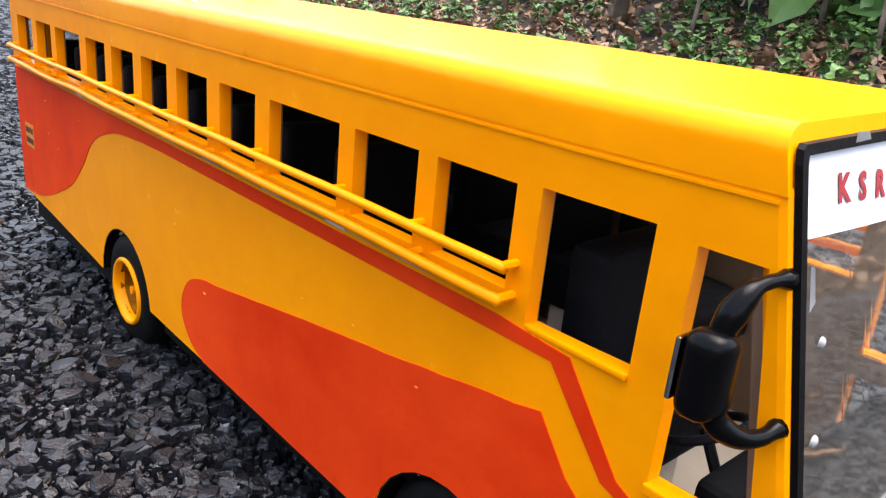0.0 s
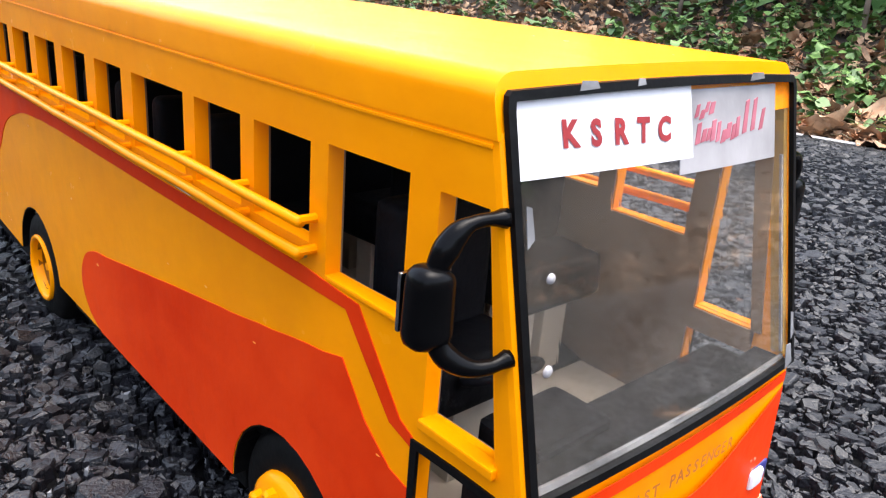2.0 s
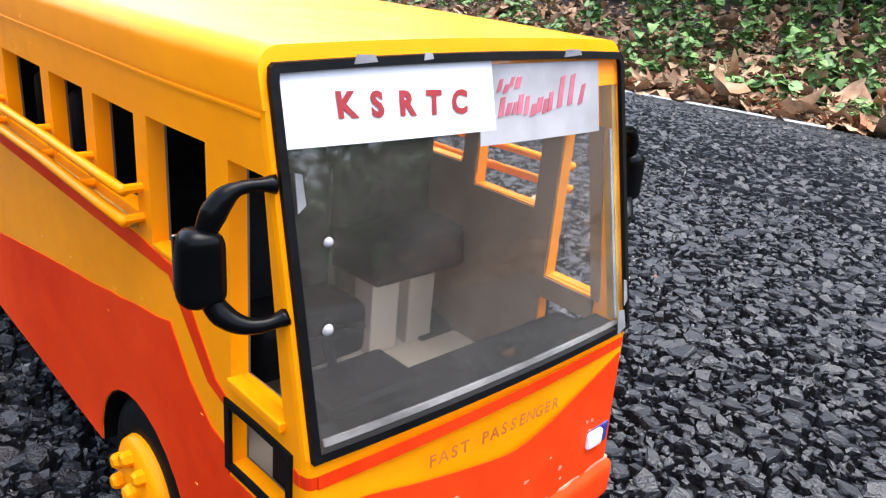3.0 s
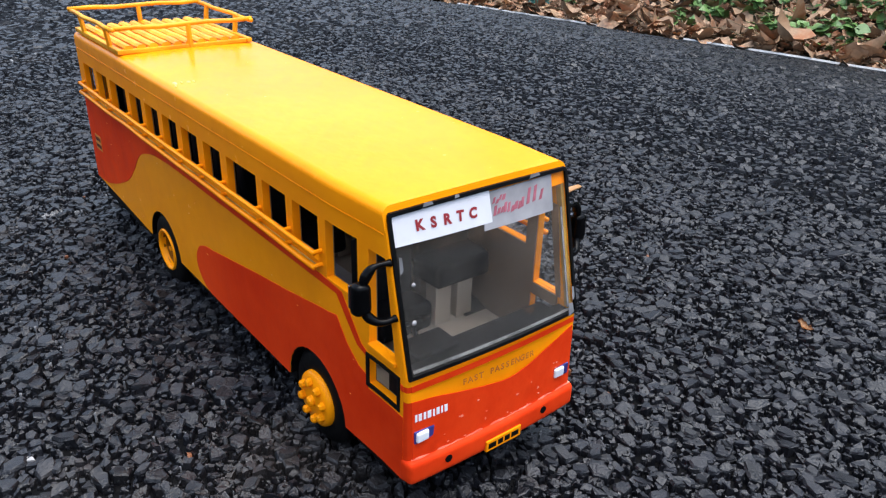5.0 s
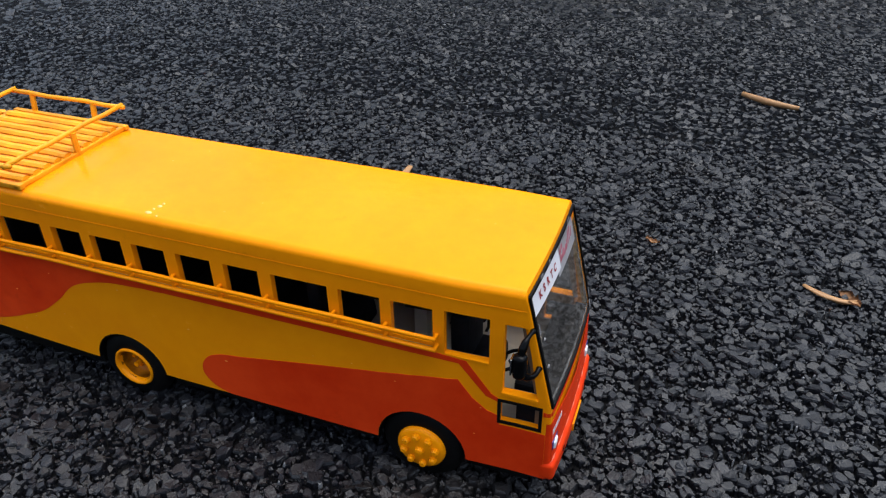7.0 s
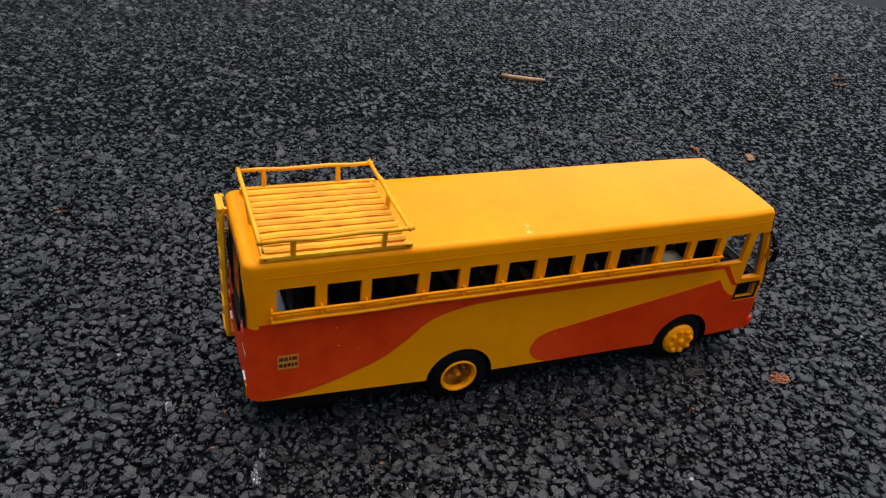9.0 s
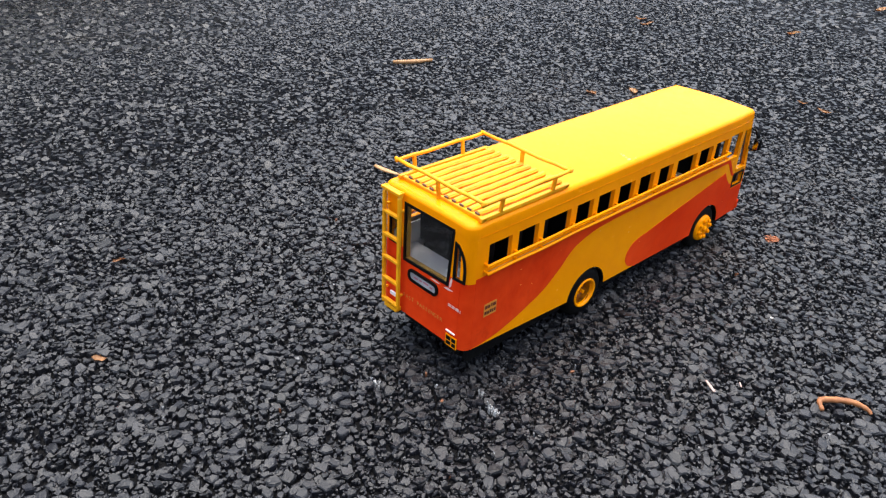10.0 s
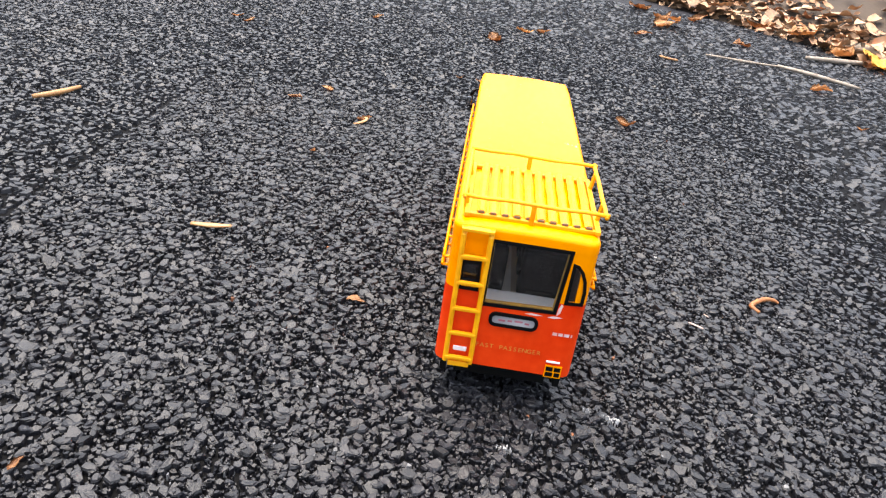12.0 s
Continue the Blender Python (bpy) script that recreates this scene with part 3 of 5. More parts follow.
for sgn in (-1, 1):
    bm = bmesh.new()
    cols = [[bm.verts.new((0.104 - r * math.sin(radians(a)), sgn * (W - 0.1 + r * math.cos(radians(a))), z)) for r in (0.05, 0.056) for z in (0.62, 1.62)] for a in range(0, 91, 15)]
    for a, b in zip(cols, cols[1:]):
        for i, j in ((0, 1), (2, 3), (0, 2), (1, 3)):
            bm.faces.new((a[i], b[i], b[j], a[j]))
    part("corner_lining", bm, GREY, rear_wall, "dull grey card lining")


def window_set(name, outline, to3, parent, width=0.032, inner=0.012):
    """A taped pane: black tape outside, a yellow batten inside, and a clear sheet."""
    w = part(name, plate(outline, [ring(outline, width)], to3, -0.004, 0.008), BLACK, parent, "black tape edging")
    part("batten", plate(ring(outline, width * 0.7), [ring(outline, width + inner * 0.4)], to3, -SKIN - 0.01, -0.014), LEDGE, w)
    pane = part("pane", plate(ring(outline, 0.006), [], to3, -0.012, -0.005), PANE, w, "dusty clear plastic")
    pane.visible_shadow = False
    return w


window_set("rear_window", ring(REAR_WIN, -0.012), rear, bus)
for q in (QUARTER_R, QUARTER_L):
    t = part("rear_quarter_window", plate(ring(q, -0.012), [ring(q, 0.016)], rear, -0.004, 0.008), BLACK, bus, "black tape edging")
    pane = part("pane", plate(q, [], rear, -0.012, -0.005), PANE, t, "dusty clear plastic")
    pane.visible_shadow = False


def pill(u0, v0, u1, v1, r):
    return (arc(u1 - r, v0 + r, r, -90, 0, 5) + arc(u1 - r, v1 - r, r, 0, 90, 5) + arc(u0 + r, v1 - r, r, 90, 180, 5) + arc(u0 + r, v0 + r, r, 180, 270, 5))


board_out = pill(-0.235, 0.845, 0.195, 0.985, 0.06)
board = part("rear_board", plate(board_out, [ring(board_out, 0.03)], rear, 0.002, 0.022), BLACK, bus, "black rounded frame of a small name board")
part("board_face", plate(ring(board_out, 0.026), [], rear, 0.004, 0.012), FADED, board, "pale board with unreadable writing")
bars([(-0.16, -0.12, 0.90), (-0.10, -0.03, 0.91), (-0.01, 0.03, 0.905), (0.05, 0.11, 0.90)], rear, 0.018, 0.012, 0.0135, SMUDGE, board)


def rear_text(u0, v0, slope=0.0):
    return lambda u, v: (-0.0045, u0 - u, v0 + v + slope * u)


letters("FAST PASSENGER", 0.062, 0.042, rear_text(-0.02, 0.625), GOLD_INK, rear_wall, "faded gold hand lettering")
bars([(-0.43, -0.39, 0.835), (-0.48, -0.44, 0.835), (-0.535, -0.49, 0.835), (-0.56, -0.55, 0.835)], lambda u, v, d: rear(u + 0.015, v, d), 0.030, 0.003, 0.0045, PAPER_DIM, rear_wall, "white painted mark")
plate_r = part("number_plate", plate(rect(-0.525, 0.395, -0.375, 0.52), [], rear, 0.003, 0.012), YELLOW, bus, "yellow plate with dark bars")
bars([(-0.515, -0.458, 0.462), (-0.447, -0.385, 0.462), (-0.515, -0.465, 0.405), (-0.452, -0.385, 0.405)], rear, 0.045, 0.012, 0.0135, BLACK, plate_r)
part("tail_light", box((-0.018, -0.495, 0.552), (0.0, -0.375, 0.567), 0.005), WHITE, rear_wall, "small white tail light strip")
part("tail_light", box((-0.022, 0.34, 0.535), (0.0, 0.46, 0.575), 0.006), WHITE, rear_wall, "small white tail light strip")

for smear in ([(-0.372, 1.03), (-0.40, 1.06), (-0.412, 1.14), (-0.395, 1.155), (-0.378, 1.10)], [(-0.30, 1.005), (-0.36, 1.00), (-0.43, 1.018), (-0.35, 1.026)],
              [(-0.10, 1.008), (-0.20, 1.0), (-0.26, 1.012), (-0.16, 1.022)]):
    part("paint_smear", plate(smear, [], rear, 0.003, 0.0042), PAPER_DIM, rear_wall, "thin pale smear in the red paint")

# ladder on the rear wall
ladder = part("ladder", tube([(-0.055, 0.515, 0.44), (-0.062, 0.515, 1.70), (-0.03, 0.515, 1.765)], 0.024, 6), RACK_YELLOW, bus, "yellow rear ladder with five rungs")
part("stile", tube([(-0.055, 0.292, 0.44), (-0.062, 0.292, 1.70), (-0.03, 0.292, 1.765)], 0.024, 6), RACK_YELLOW, ladder)
rung = part("rung", box((-0.085, 0.285, 0.475), (-0.045, 0.52, 0.505), 0.006), RACK_YELLOW, ladder)
for z in (0.745, 0.995, 1.25, 1.50):
    again(rung, (0, 0, z - 0.49))
part("rung", box((-0.09, 0.27, 1.735), (-0.03, 0.54, 1.765), 0.006), RACK_YELLOW, ladder)
part("foot_bracket", box((-0.07, 0.30, 0.40), (0.0, 0.49, 0.45), 0.006), RACK_YELLOW, ladder)
for y in (0.515, 0.292):
    part("bracket", tube([(-0.055, y, 0.60), (0.01, y, 0.60)], 0.014, 6), RACK_YELLOW, ladder)
    part("bracket", tube([(-0.06, y, 1.56), (0.01, y, 1.56)], 0.014, 6), RACK_YELLOW, ladder)

# --- roof rack ---
rack = part("roof_rack", box((0.14, -0.60, 1.772), (0.185, 0.54, 1.806), 0.008), RACK_YELLOW, bus, "yellow slatted luggage rack with a raised rail")
part("base_bar", box((1.255, -0.60, 1.772), (1.30, 0.54, 1.806), 0.008), RACK_YELLOW, rack)
part("base_bar", box((0.12, -0.60, 1.774), (1.32, -0.555, 1.812), 0.008), RACK_YELLOW, rack)
part("base_bar", box((0.12, 0.495, 1.774), (1.32, 0.54, 1.812), 0.008), RACK_YELLOW, rack)
for k in range(10):
    y = -0.50 + k * 0.1005
    bm = bmesh.new()
    n = 22
    prof = [(-0.034, 0.0), (-0.036, 0.014), (-0.018, 0.034), (0.014, 0.036), (0.036, 0.016), (0.034, 0.0)]
    cols = []
    for i in range(n + 1):
        x = 0.165 + 1.115 * i / n
        wy, wz = 0.006 * noise.noise((x * 6, k * 3.1, 0)), 0.007 * noise.noise((x * 9, k * 2.3, 5))
        cols.append([bm.verts.new((x, y + a + wy, 1.806 + b * 0.85 + (wz if b > 0.01 else 0))) for a, b in prof])
    for a, b in zip(cols, cols[1:]):
        for j in range(len(prof)):
            bm.faces.new((a[j], a[(j + 1) % len(prof)], b[(j + 1) % len(prof)], b[j]))
    bm.faces.new(cols[0])
    bm.faces.new(cols[-1][::-1])
    roll = part("slat", bm, RACK_YELLOW, rack, smooth=False)
    part("slat_end", box((0.153, y - 0.026, 1.807), (0.168, y + 0.024, 1.829), 0.004), BROWN, roll, "bare brown end of a card slat")
RZ = 1.955
for p0, p1 in (((0.10, -0.612, RZ), (1.31, -0.612, RZ + 0.01)), ((0.10, 0.555, RZ), (1.30, 0.555, RZ)), ((0.12, -0.635, RZ + 0.012), (0.12, 0.58, RZ + 0.012)), ((1.27, -0.635, RZ + 0.01), (1.27, 0.57, RZ + 0.012))):
    part("top_rail", tube([Vector(p0).lerp(Vector(p1), k / 6) + Vector((0, 0, 0.006 * math.sin(k * 2.1))) for k in range(7)], 0.019), RACK_YELLOW, rack, smooth=True)
for x, y, lean in ((0.37, -0.58, -0.025), (1.08, -0.58, -0.025), (0.33, 0.53, 0.025), (0.98, 0.53, 0.025), (0.14, -0.02, 0.0), (1.285, 0.0, 0.0)):
    part("post", tube([(x, y, 1.775), (x + (-0.02 if x < 0.2 else 0.0), y + lean, RZ + 0.004)], 0.023, 6), RACK_YELLOW, rack)

# --- front end ---


def bow(y):
    """How far the front bulges beyond its corners."""
    return 0.022 * max(0.0, 1 - (y / 0.60) ** 2)


def front(u, v, d):
    return (front_x(v) + d + bow(u), u, v)


ACROSS = np.linspace(-0.57, 0.57, 13)


def front_plate(outer, holes, d0, d1):
    return plate(outer, holes, front, d0, d1, ACROSS)


def bowed(bm, from_x):
    """Bends a piece of the front end outwards with the rest."""
    for y in ACROSS:
        bmesh.ops.bisect_plane(bm, geom=bm.verts[:] + bm.edges[:] + bm.faces[:], plane_co=(0, y, 0), plane_no=(0, 1, 0))
    for v in bm.verts:
        if v.co.x > from_x:
            v.co.x += bow(v.co.y)
    return bm



FACE = [(-0.565, 0.30), (0.565, 0.30), (0.565, 0.93), (-0.565, 0.93)]
face = part("front_panel", plate(FACE, [], front, -SKIN, 0), YELLOW, bus, "front panel, yellow over red")
part("stripe", front_plate([(-0.565, 0.855), (0.565, 0.862), (0.565, 0.892), (-0.565, 0.888)], [], 0.0, 0.003), RED, face)
EDGE = smooth_line([(-0.565, 0.797), (-0.42, 0.780), (-0.28, 0.750), (-0.05, 0.708), (0.08, 0.696), (0.22, 0.724), (0.34, 0.765), (0.46, 0.805), (0.565, 0.84)], 5)
part("red_paint", front_plate([(-0.565, 0.302), (0.565, 0.302)] + EDGE[::-1], [], 0.0, 0.003), RED, face)
for sgn in (-1, 1):
    for lo, hi, mat in ((0.30, 0.797, RED), (0.797, 0.855, YELLOW), (0.855, 0.888, RED), (0.888, 0.93, YELLOW)):
        pts = [(5.185, sgn * WF), (5.199, sgn * (WF - 0.004)), (5.206, sgn * (WF - 0.012)), (5.208, sgn * 0.565)]
        bm = bmesh.new()
        cols = [[bm.verts.new((x + ((0.93 - z) * 0.04 + bow(0.565)) * k / 3, y, z)) for z in (lo, hi)] for k, (x, y) in enumerate(pts)]
        cin = [[bm.verts.new((x - 0.04, y - sgn * 0.03, z)) for z in (lo, hi)] for x, y in pts]
        for set_ in (cols, cin):
            for a, b in zip(set_, set_[1:]):
                bm.faces.new((a[0], b[0], b[1], a[1]))
        part("corner_panel", bm, mat, face, smooth=True)
    # pillar beside the windscreen
    bm = bmesh.new()
    lo = [(5.185, sgn * WF), (5.200, sgn * (WF - 0.003)), (5.206, sgn * (WF - 0.009)), (5.207, sgn * 0.570), (5.15, sgn * 0.566), (5.14, sgn * (WF - 0.036))]
    rows = [[bm.verts.new((x - (z - 0.93) * 0.235, y, z)) for x, y in lo] for z in (0.93, 1.66)]
    for k in range(len(lo)):
        bm.faces.new((rows[0][k], rows[0][(k + 1) % 6], rows[1][(k + 1) % 6], rows[1][k]))
    part("pillar", bm, YELLOW, face)

def screen_top(u):
    """The slightly arched top edge of the windscreen."""
    return 1.734 + 0.014 * (1 - (u / 0.59) ** 2)


SCREEN_OUT = ([(-0.581, 0.927), (0.588, 0.921), (0.588, 1.70), (0.583, 1.722)] + [(float(u), screen_top(u)) for u in np.linspace(0.568, -0.568, 12)]
              + [(-0.577, 1.726), (-0.581, 1.70)])
screen = part("windscreen", front_plate(SCREEN_OUT, [ring(SCREEN_OUT, 0.019)], -0.002, 0.012), BLACK, bus, "raked windscreen edged with black tape")
part("batten", front_plate(rect(0.545, 0.945, 0.57, 1.71), [], -0.05, -0.012), LEDGE, screen)
part("batten", front_plate(rect(-0.545, 1.692, 0.545, 1.712), [], -0.05, -0.012), LEDGE, screen)
part("sill", front_plate(rect(-0.555, 0.9305, 0.555, 0.937), [], -0.10, -0.013), SEAT, screen, "black sill under the windscreen")
part("tape_edge", front_plate(rect(0.528, 0.96, 0.541, 1.52), [], -0.018, -0.011), TAPE, screen, "cloudy clear tape along the edge")
part("tape_edge", front_plate([(-0.54, 0.945), (0.54, 0.939), (0.54, 0.950), (-0.54, 0.960)], [], -0.018, -0.011), TAPE, screen, "cloudy clear tape along the bottom edge")
pane = part("pane", front_plate(ring(SCREEN_OUT, 0.008), [], -0.010, -0.003), SCREEN, screen, "dusty clear plastic sheet")
pane.visible_shadow = False
sheet = part("name_sheet", front_plate([(-0.556, 1.572), (0.022, 1.566), (0.018, 1.728), (-0.558, 1.722)], [], -0.002, 0.0012), PAPER, bus, "white paper sheet with red hand lettering")
letters("KSRTC", 0.070, 0.079, lambda u, v: front(u - 0.255, v + 1.642 - 0.04 * u, 0.0035), INK, sheet, "red hand-painted letter", 0.0034)
sheet_b = part("route_sheet", front_plate([(-0.035, 1.532), (0.46, 1.525), (0.465, 1.715), (-0.02, 1.718)], [], -0.002, 0.0008), FADED, bus, "wrinkled pale sheet with smudged red writing")
smudge_rng = random.Random(3)
for row, (u0, u1, v0, tall) in enumerate(((0.03, 0.115, 1.655, 0.03), (0.03, 0.245, 1.592, 0.042), (0.262, 0.372, 1.598, 0.066))):
    u = u0
    while u < u1:
        w, h = smudge_rng.uniform(0.013, 0.024), tall * smudge_rng.uniform(0.7, 1.25)
        v = v0 + smudge_rng.uniform(-0.006, 0.008)
        lean = 0.012 if row < 2 else 0.022
        part("mark", front_plate([(u, v), (u + w, v + 0.003), (u + w + lean, v + h), (u + lean + 0.003, v + h * 0.94)], [], 0.0008, 0.0028), SMUDGE, sheet_b)
        u += w + smudge_rng.uniform(0.001, 0.006) + (0.022 if row == 2 else 0)
for u, v, w, h in ((-0.36, 1.742, 0.030, 0.012), (0.33, 1.742, 0.040, 0.012), (-0.19, 1.744, 0.014, 0.010), (0.535, 0.965, 0.022, 0.045), (0.562, 1.05, 0.010, 0.05), (-0.545, 1.50, 0.010, 0.05)):
    part("tape_scrap", front_plate([(u - w, v - h), (u + w, v - h * 0.7), (u + w * 0.8, v + h * 0.5), (u - w * 0.7, v + h * 0.6)], [], 0.012, 0.014), TAPE, screen)

# dried drops of glue where the mirror arms are stuck on
for u, v, r in ((-0.486, 1.380, 0.012), (-0.509, 1.200, 0.014)):
    drop = part("glue_drop", lathe([(r, 0.0), (r * 0.85, -0.005), (r * 0.45, -0.008), (0.0, -0.009)], 9), FADED, screen, "whitish drop of dried glue", smooth=True)
    drop.matrix_local = pose((front_x(v) + bow(u) + 0.001) * D, u * D, v * D, 0, 0, 90)

letters("FAST PASSENGER", 0.050, 0.0365, lambda u, v: front(u - 0.008, v + 0.793 - 0.03 * u, 0.0065), BROWN_INK, face, "brown hand-painted letter", 0.0012)
bars([(-0.548, -0.535, 0.676), (-0.527, -0.508, 0.674), (-0.497, -0.483, 0.673), (-0.474, -0.452, 0.672), (-0.441, -0.431, 0.67), (-0.420, -0.402, 0.67), (-0.391, -0.381, 0.67), (-0.370, -0.352, 0.668)], front, 0.042, 0.003, 0.0045, WHITE, face, "white painted mark")
for sgn in (-1, 1):
    z = 0.58 if sgn < 0 else 0.565
    lamp = part("headlight", box((5.20, sgn * 0.49 - 0.066, z - 0.038), (5.236, sgn * 0.49 + 0.062, z + 0.038), 0.01), BLUE, bus, "dark blue surround")
    part("lens", box((5.225, sgn * 0.49 - 0.058, z - 0.030), (5.249, sgn * 0.49 + 0.020, z + 0.032), 0.016, 3), WHITE, lamp, "white painted lamp")
bumper = part("bumper", bowed(box((5.15, -0.600, 0.30), (5.258, 0.600, 0.445), 0.038, 4), 5.2), RED, bus, "rounded red front bumper", smooth=True)
edge_line = [(5.226 + bow(-0.57 + 1.15 * k / 24) + 0.003 * math.sin(k * 1.7), -0.57 + 1.15 * k / 24, 0.447 + 0.003 * math.sin(k * 2.3)) for k in range(25)]
part("worn_edge", tube(edge_line, [0.004 + 0.005 * abs(math.sin(k * 1.9)) for k in range(25)], 5), SCUFF, bumper, "pale worn line along the bumper")
for y in (-0.36, 0.33):
    part("bolt_hole", lathe([(0.0, 0), (0.022, 0), (0.022, 0.02), (0.0, 0.02)], 12), BLACK, bumper).matrix_local = pose((5.262 + bow(y)) * D, y * D, 0.385 * D, 0, 0, 90)
# scuffs where the red paint has lifted
chip_rng = random.Random(5)
for _ in range(18):
    u, v, r = chip_rng.uniform(-0.40, 0.46), 0.458 + 0.20 * chip_rng.random() ** 2.2, chip_rng.uniform(0.004, 0.009)
    outline = [(u + r * chip_rng.uniform(0.6, 1.7) * math.cos(a), v + r * chip_rng.uniform(0.5, 1.1) * math.sin(a)) for a in (0.2, 1.3, 2.5, 3.6, 4.5, 5.5)]
    part("paint_scuff", front_plate(outline, [], 0.003, 0.0042), SCUFF, face, "pale scuff in the paint")
plate_f = part("number_plate", box((5.262, -0.11, 0.305), (5.290, 0.145, 0.373), 0.004), YELLOW, bus, "yellow plate with dark bars")
bars([(-0.095, -0.04, 0.322), (-0.028, 0.01, 0.322), (0.022, 0.06, 0.322), (0.072, 0.125, 0.322)], lambda u, v, d: (5.290 + d, u, v), 0.034, 0.0, 0.0015, BLACK, plate_f)


# --- door mirrors ---
def build_mirror(sgn):
    y, up = lambda v: sgn * v, 0.015
    bm = box((4.985, min(y(0.685), y(0.775)), 1.245 + up), (5.07, max(y(0.685), y(0.775)), 1.410 + up), 0.04, 5)
    for v in bm.verts:
        v.co += 0.008 * noise.noise_vector(v.co * 11)
    head = part("mirror", bm, MIRROR_BLACK, bus, "glossy black door mirror on two bent arms", smooth=True)
    # the upper arm swells into a lump of black putty before it meets the head
    line = smooth_line([(5.065, y(0.585), 1.492 + up), (5.055, y(0.640), 1.492 + up), (5.045, y(0.675), 1.478 + up), (5.037, y(0.700), 1.445 + up), (5.030, y(0.715), 1.405 + up), (5.028, y(0.722), 1.37 + up)], 5)
    thick = np.interp(np.linspace(0, 1, len(line)), [0, 0.10, 0.28, 0.45, 0.62, 0.8, 1], [0.021, 0.013, 0.014, 0.023, 0.027, 0.022, 0.02])
    part("arm", tube(line, [float(r) for r in thick], 10), MIRROR_BLACK, head, smooth=True)
    line = smooth_line([(5.115, y(0.585), 1.222 + up), (5.105, y(0.635), 1.212 + up), (5.085, y(0.675), 1.216 + up), (5.055, y(0.705), 1.24 + up), (5.035, y(0.722), 1.29 + up)], 5)
    thick = np.interp(np.linspace(0, 1, len(line)), [0, 0.12, 0.4, 0.7, 1], [0.021, 0.015, 0.018, 0.025, 0.022])
    part("arm", tube(line, [float(r) for r in thick], 10), MIRROR_BLACK, head, smooth=True)
    part("glass", box((4.976, min(y(0.697), y(0.763)), 1.270 + up), (4.987, max(y(0.697), y(0.763)), 1.390 + up), 0.004), MIRROR_GLASS, head)


build_mirror(-1)
build_mirror(1)


# --- wheels ---
def tyre_mesh(w=0.16, r=0.303):
    return lathe([(0.175, -w / 2), (0.22, -w / 2 - 0.004), (0.275, -w / 2 + 0.012), (r - 0.006, -w / 2 + 0.035), (r, 0), (r - 0.006, w / 2 - 0.035), (0.275, w / 2 - 0.012), (0.22, w / 2 + 0.004), (0.175, w / 2), (0.175, -w / 2)], 40)


def front_wheel(sgn):
    tyre = part("front_wheel", tyre_mesh(), RUBBER, bus, "black front wheel with a yellow nutted hub", smooth=True)
    tyre.location = Vector((FRONT_HUB, sgn * 0.515, HUB_Z)) * D
    part("hub_cap", lathe([(0.0, -0.125), (0.04, -0.127), (0.06, -0.122), (0.15, -0.118), (0.172, -0.105), (0.178, -0.085), (0.175, 0.03), (0.0, 0.03)], 32), YELLOW, tyre, "yellow disc with raised nuts", smooth=True)
    nut = None
    for k in range(8):
        a = k * math.tau / 8 + 0.2
        bm = lathe([(0.0, -0.152), (0.018, -0.152), (0.027, -0.142), (0.029, -0.11), (0.0, -0.11)], 7)
        if nut is None:
            nut = part("nut", bm, YELLOW, tyre)
        else:
            bm.free()
            nut = again(nut, (0, 0, 0))
        nut.location = Vector((0.118 * math.cos(a), 0, 0.118 * math.sin(a))) * D
    part("nut", lathe([(0.0, -0.16), (0.026, -0.155), (0.034, -0.14), (0.036, -0.11), (0.0, -0.11)], 10), YELLOW, tyre)
    if sgn > 0:
        tyre.rotation_euler.z = math.pi


def rear_wheel(sgn):
    tyre = part("rear_wheel", tyre_mesh(0.17), RUBBER, bus, "black rear wheel with a dished yellow rim", smooth=True)
    tyre.location = Vector((REAR_HUB, sgn * 0.515, HUB_Z)) * D
    ring_bm = lathe([(0.172, -0.06), (0.178, -0.092), (0.172, -0.101), (0.160, -0.101), (0.148, -0.088), (0.143, -0.05)], 32)
    for v in ring_bm.verts:                  # a ragged, hand-cut edge
        v.co *= 1 + 0.03 * noise.noise(v.co * 22)
    part("rim", ring_bm, YELLOW, tyre, "ragged yellow rim", smooth=True)
    # the recessed dish has a darker, mottled colour than the ring
    part("dish", lathe([(0.146, -0.07), (0.140, 0.01), (0.12, 0.045), (0.06, 0.05), (0.05, 0.01), (0.03, -0.005), (0.0, -0.01)], 32), RIM, tyre, "dark mottled dish inside the rim", smooth=True)
    nut = None
    for k in range(6):
        a = k * math.tau / 6
        bm = lathe([(0.0, 0.01), (0.016, 0.012), (0.019, 0.05), (0.0, 0.05)], 6)
        if nut is None:
            nut = part("nut", bm, YELLOW, tyre)
        else:
            bm.free()
            nut = again(nut, (0, 0, 0))
        nut.location = Vector((0.09 * math.cos(a), 0, 0.09 * math.sin(a))) * D
    part("bolt", tube([(0, 0.04, 0), (0.004, -0.07, 0.004)], 0.022, 8), YELLOW, tyre)
    if sgn > 0:
        tyre.rotation_euler.z = math.pi


for sgn in (-1, 1):
    front_wheel(sgn)
    rear_wheel(sgn)
    for hub in (FRONT_HUB, REAR_HUB):
        pts = arch_points(hub, 0.335)
        part("wheel_arch", plate(pts + [(x, z) for x, z in arch_points(hub, 0.318)[::-1]], [], side(sgn), -0.22, -0.002), RUBBER, bus, "black arch lining")
for hub in (FRONT_HUB, REAR_HUB):
    part("axle", tube([(hub, -0.5, HUB_Z), (hub, 0.5, HUB_Z)], 0.03), RUBBER, bus)

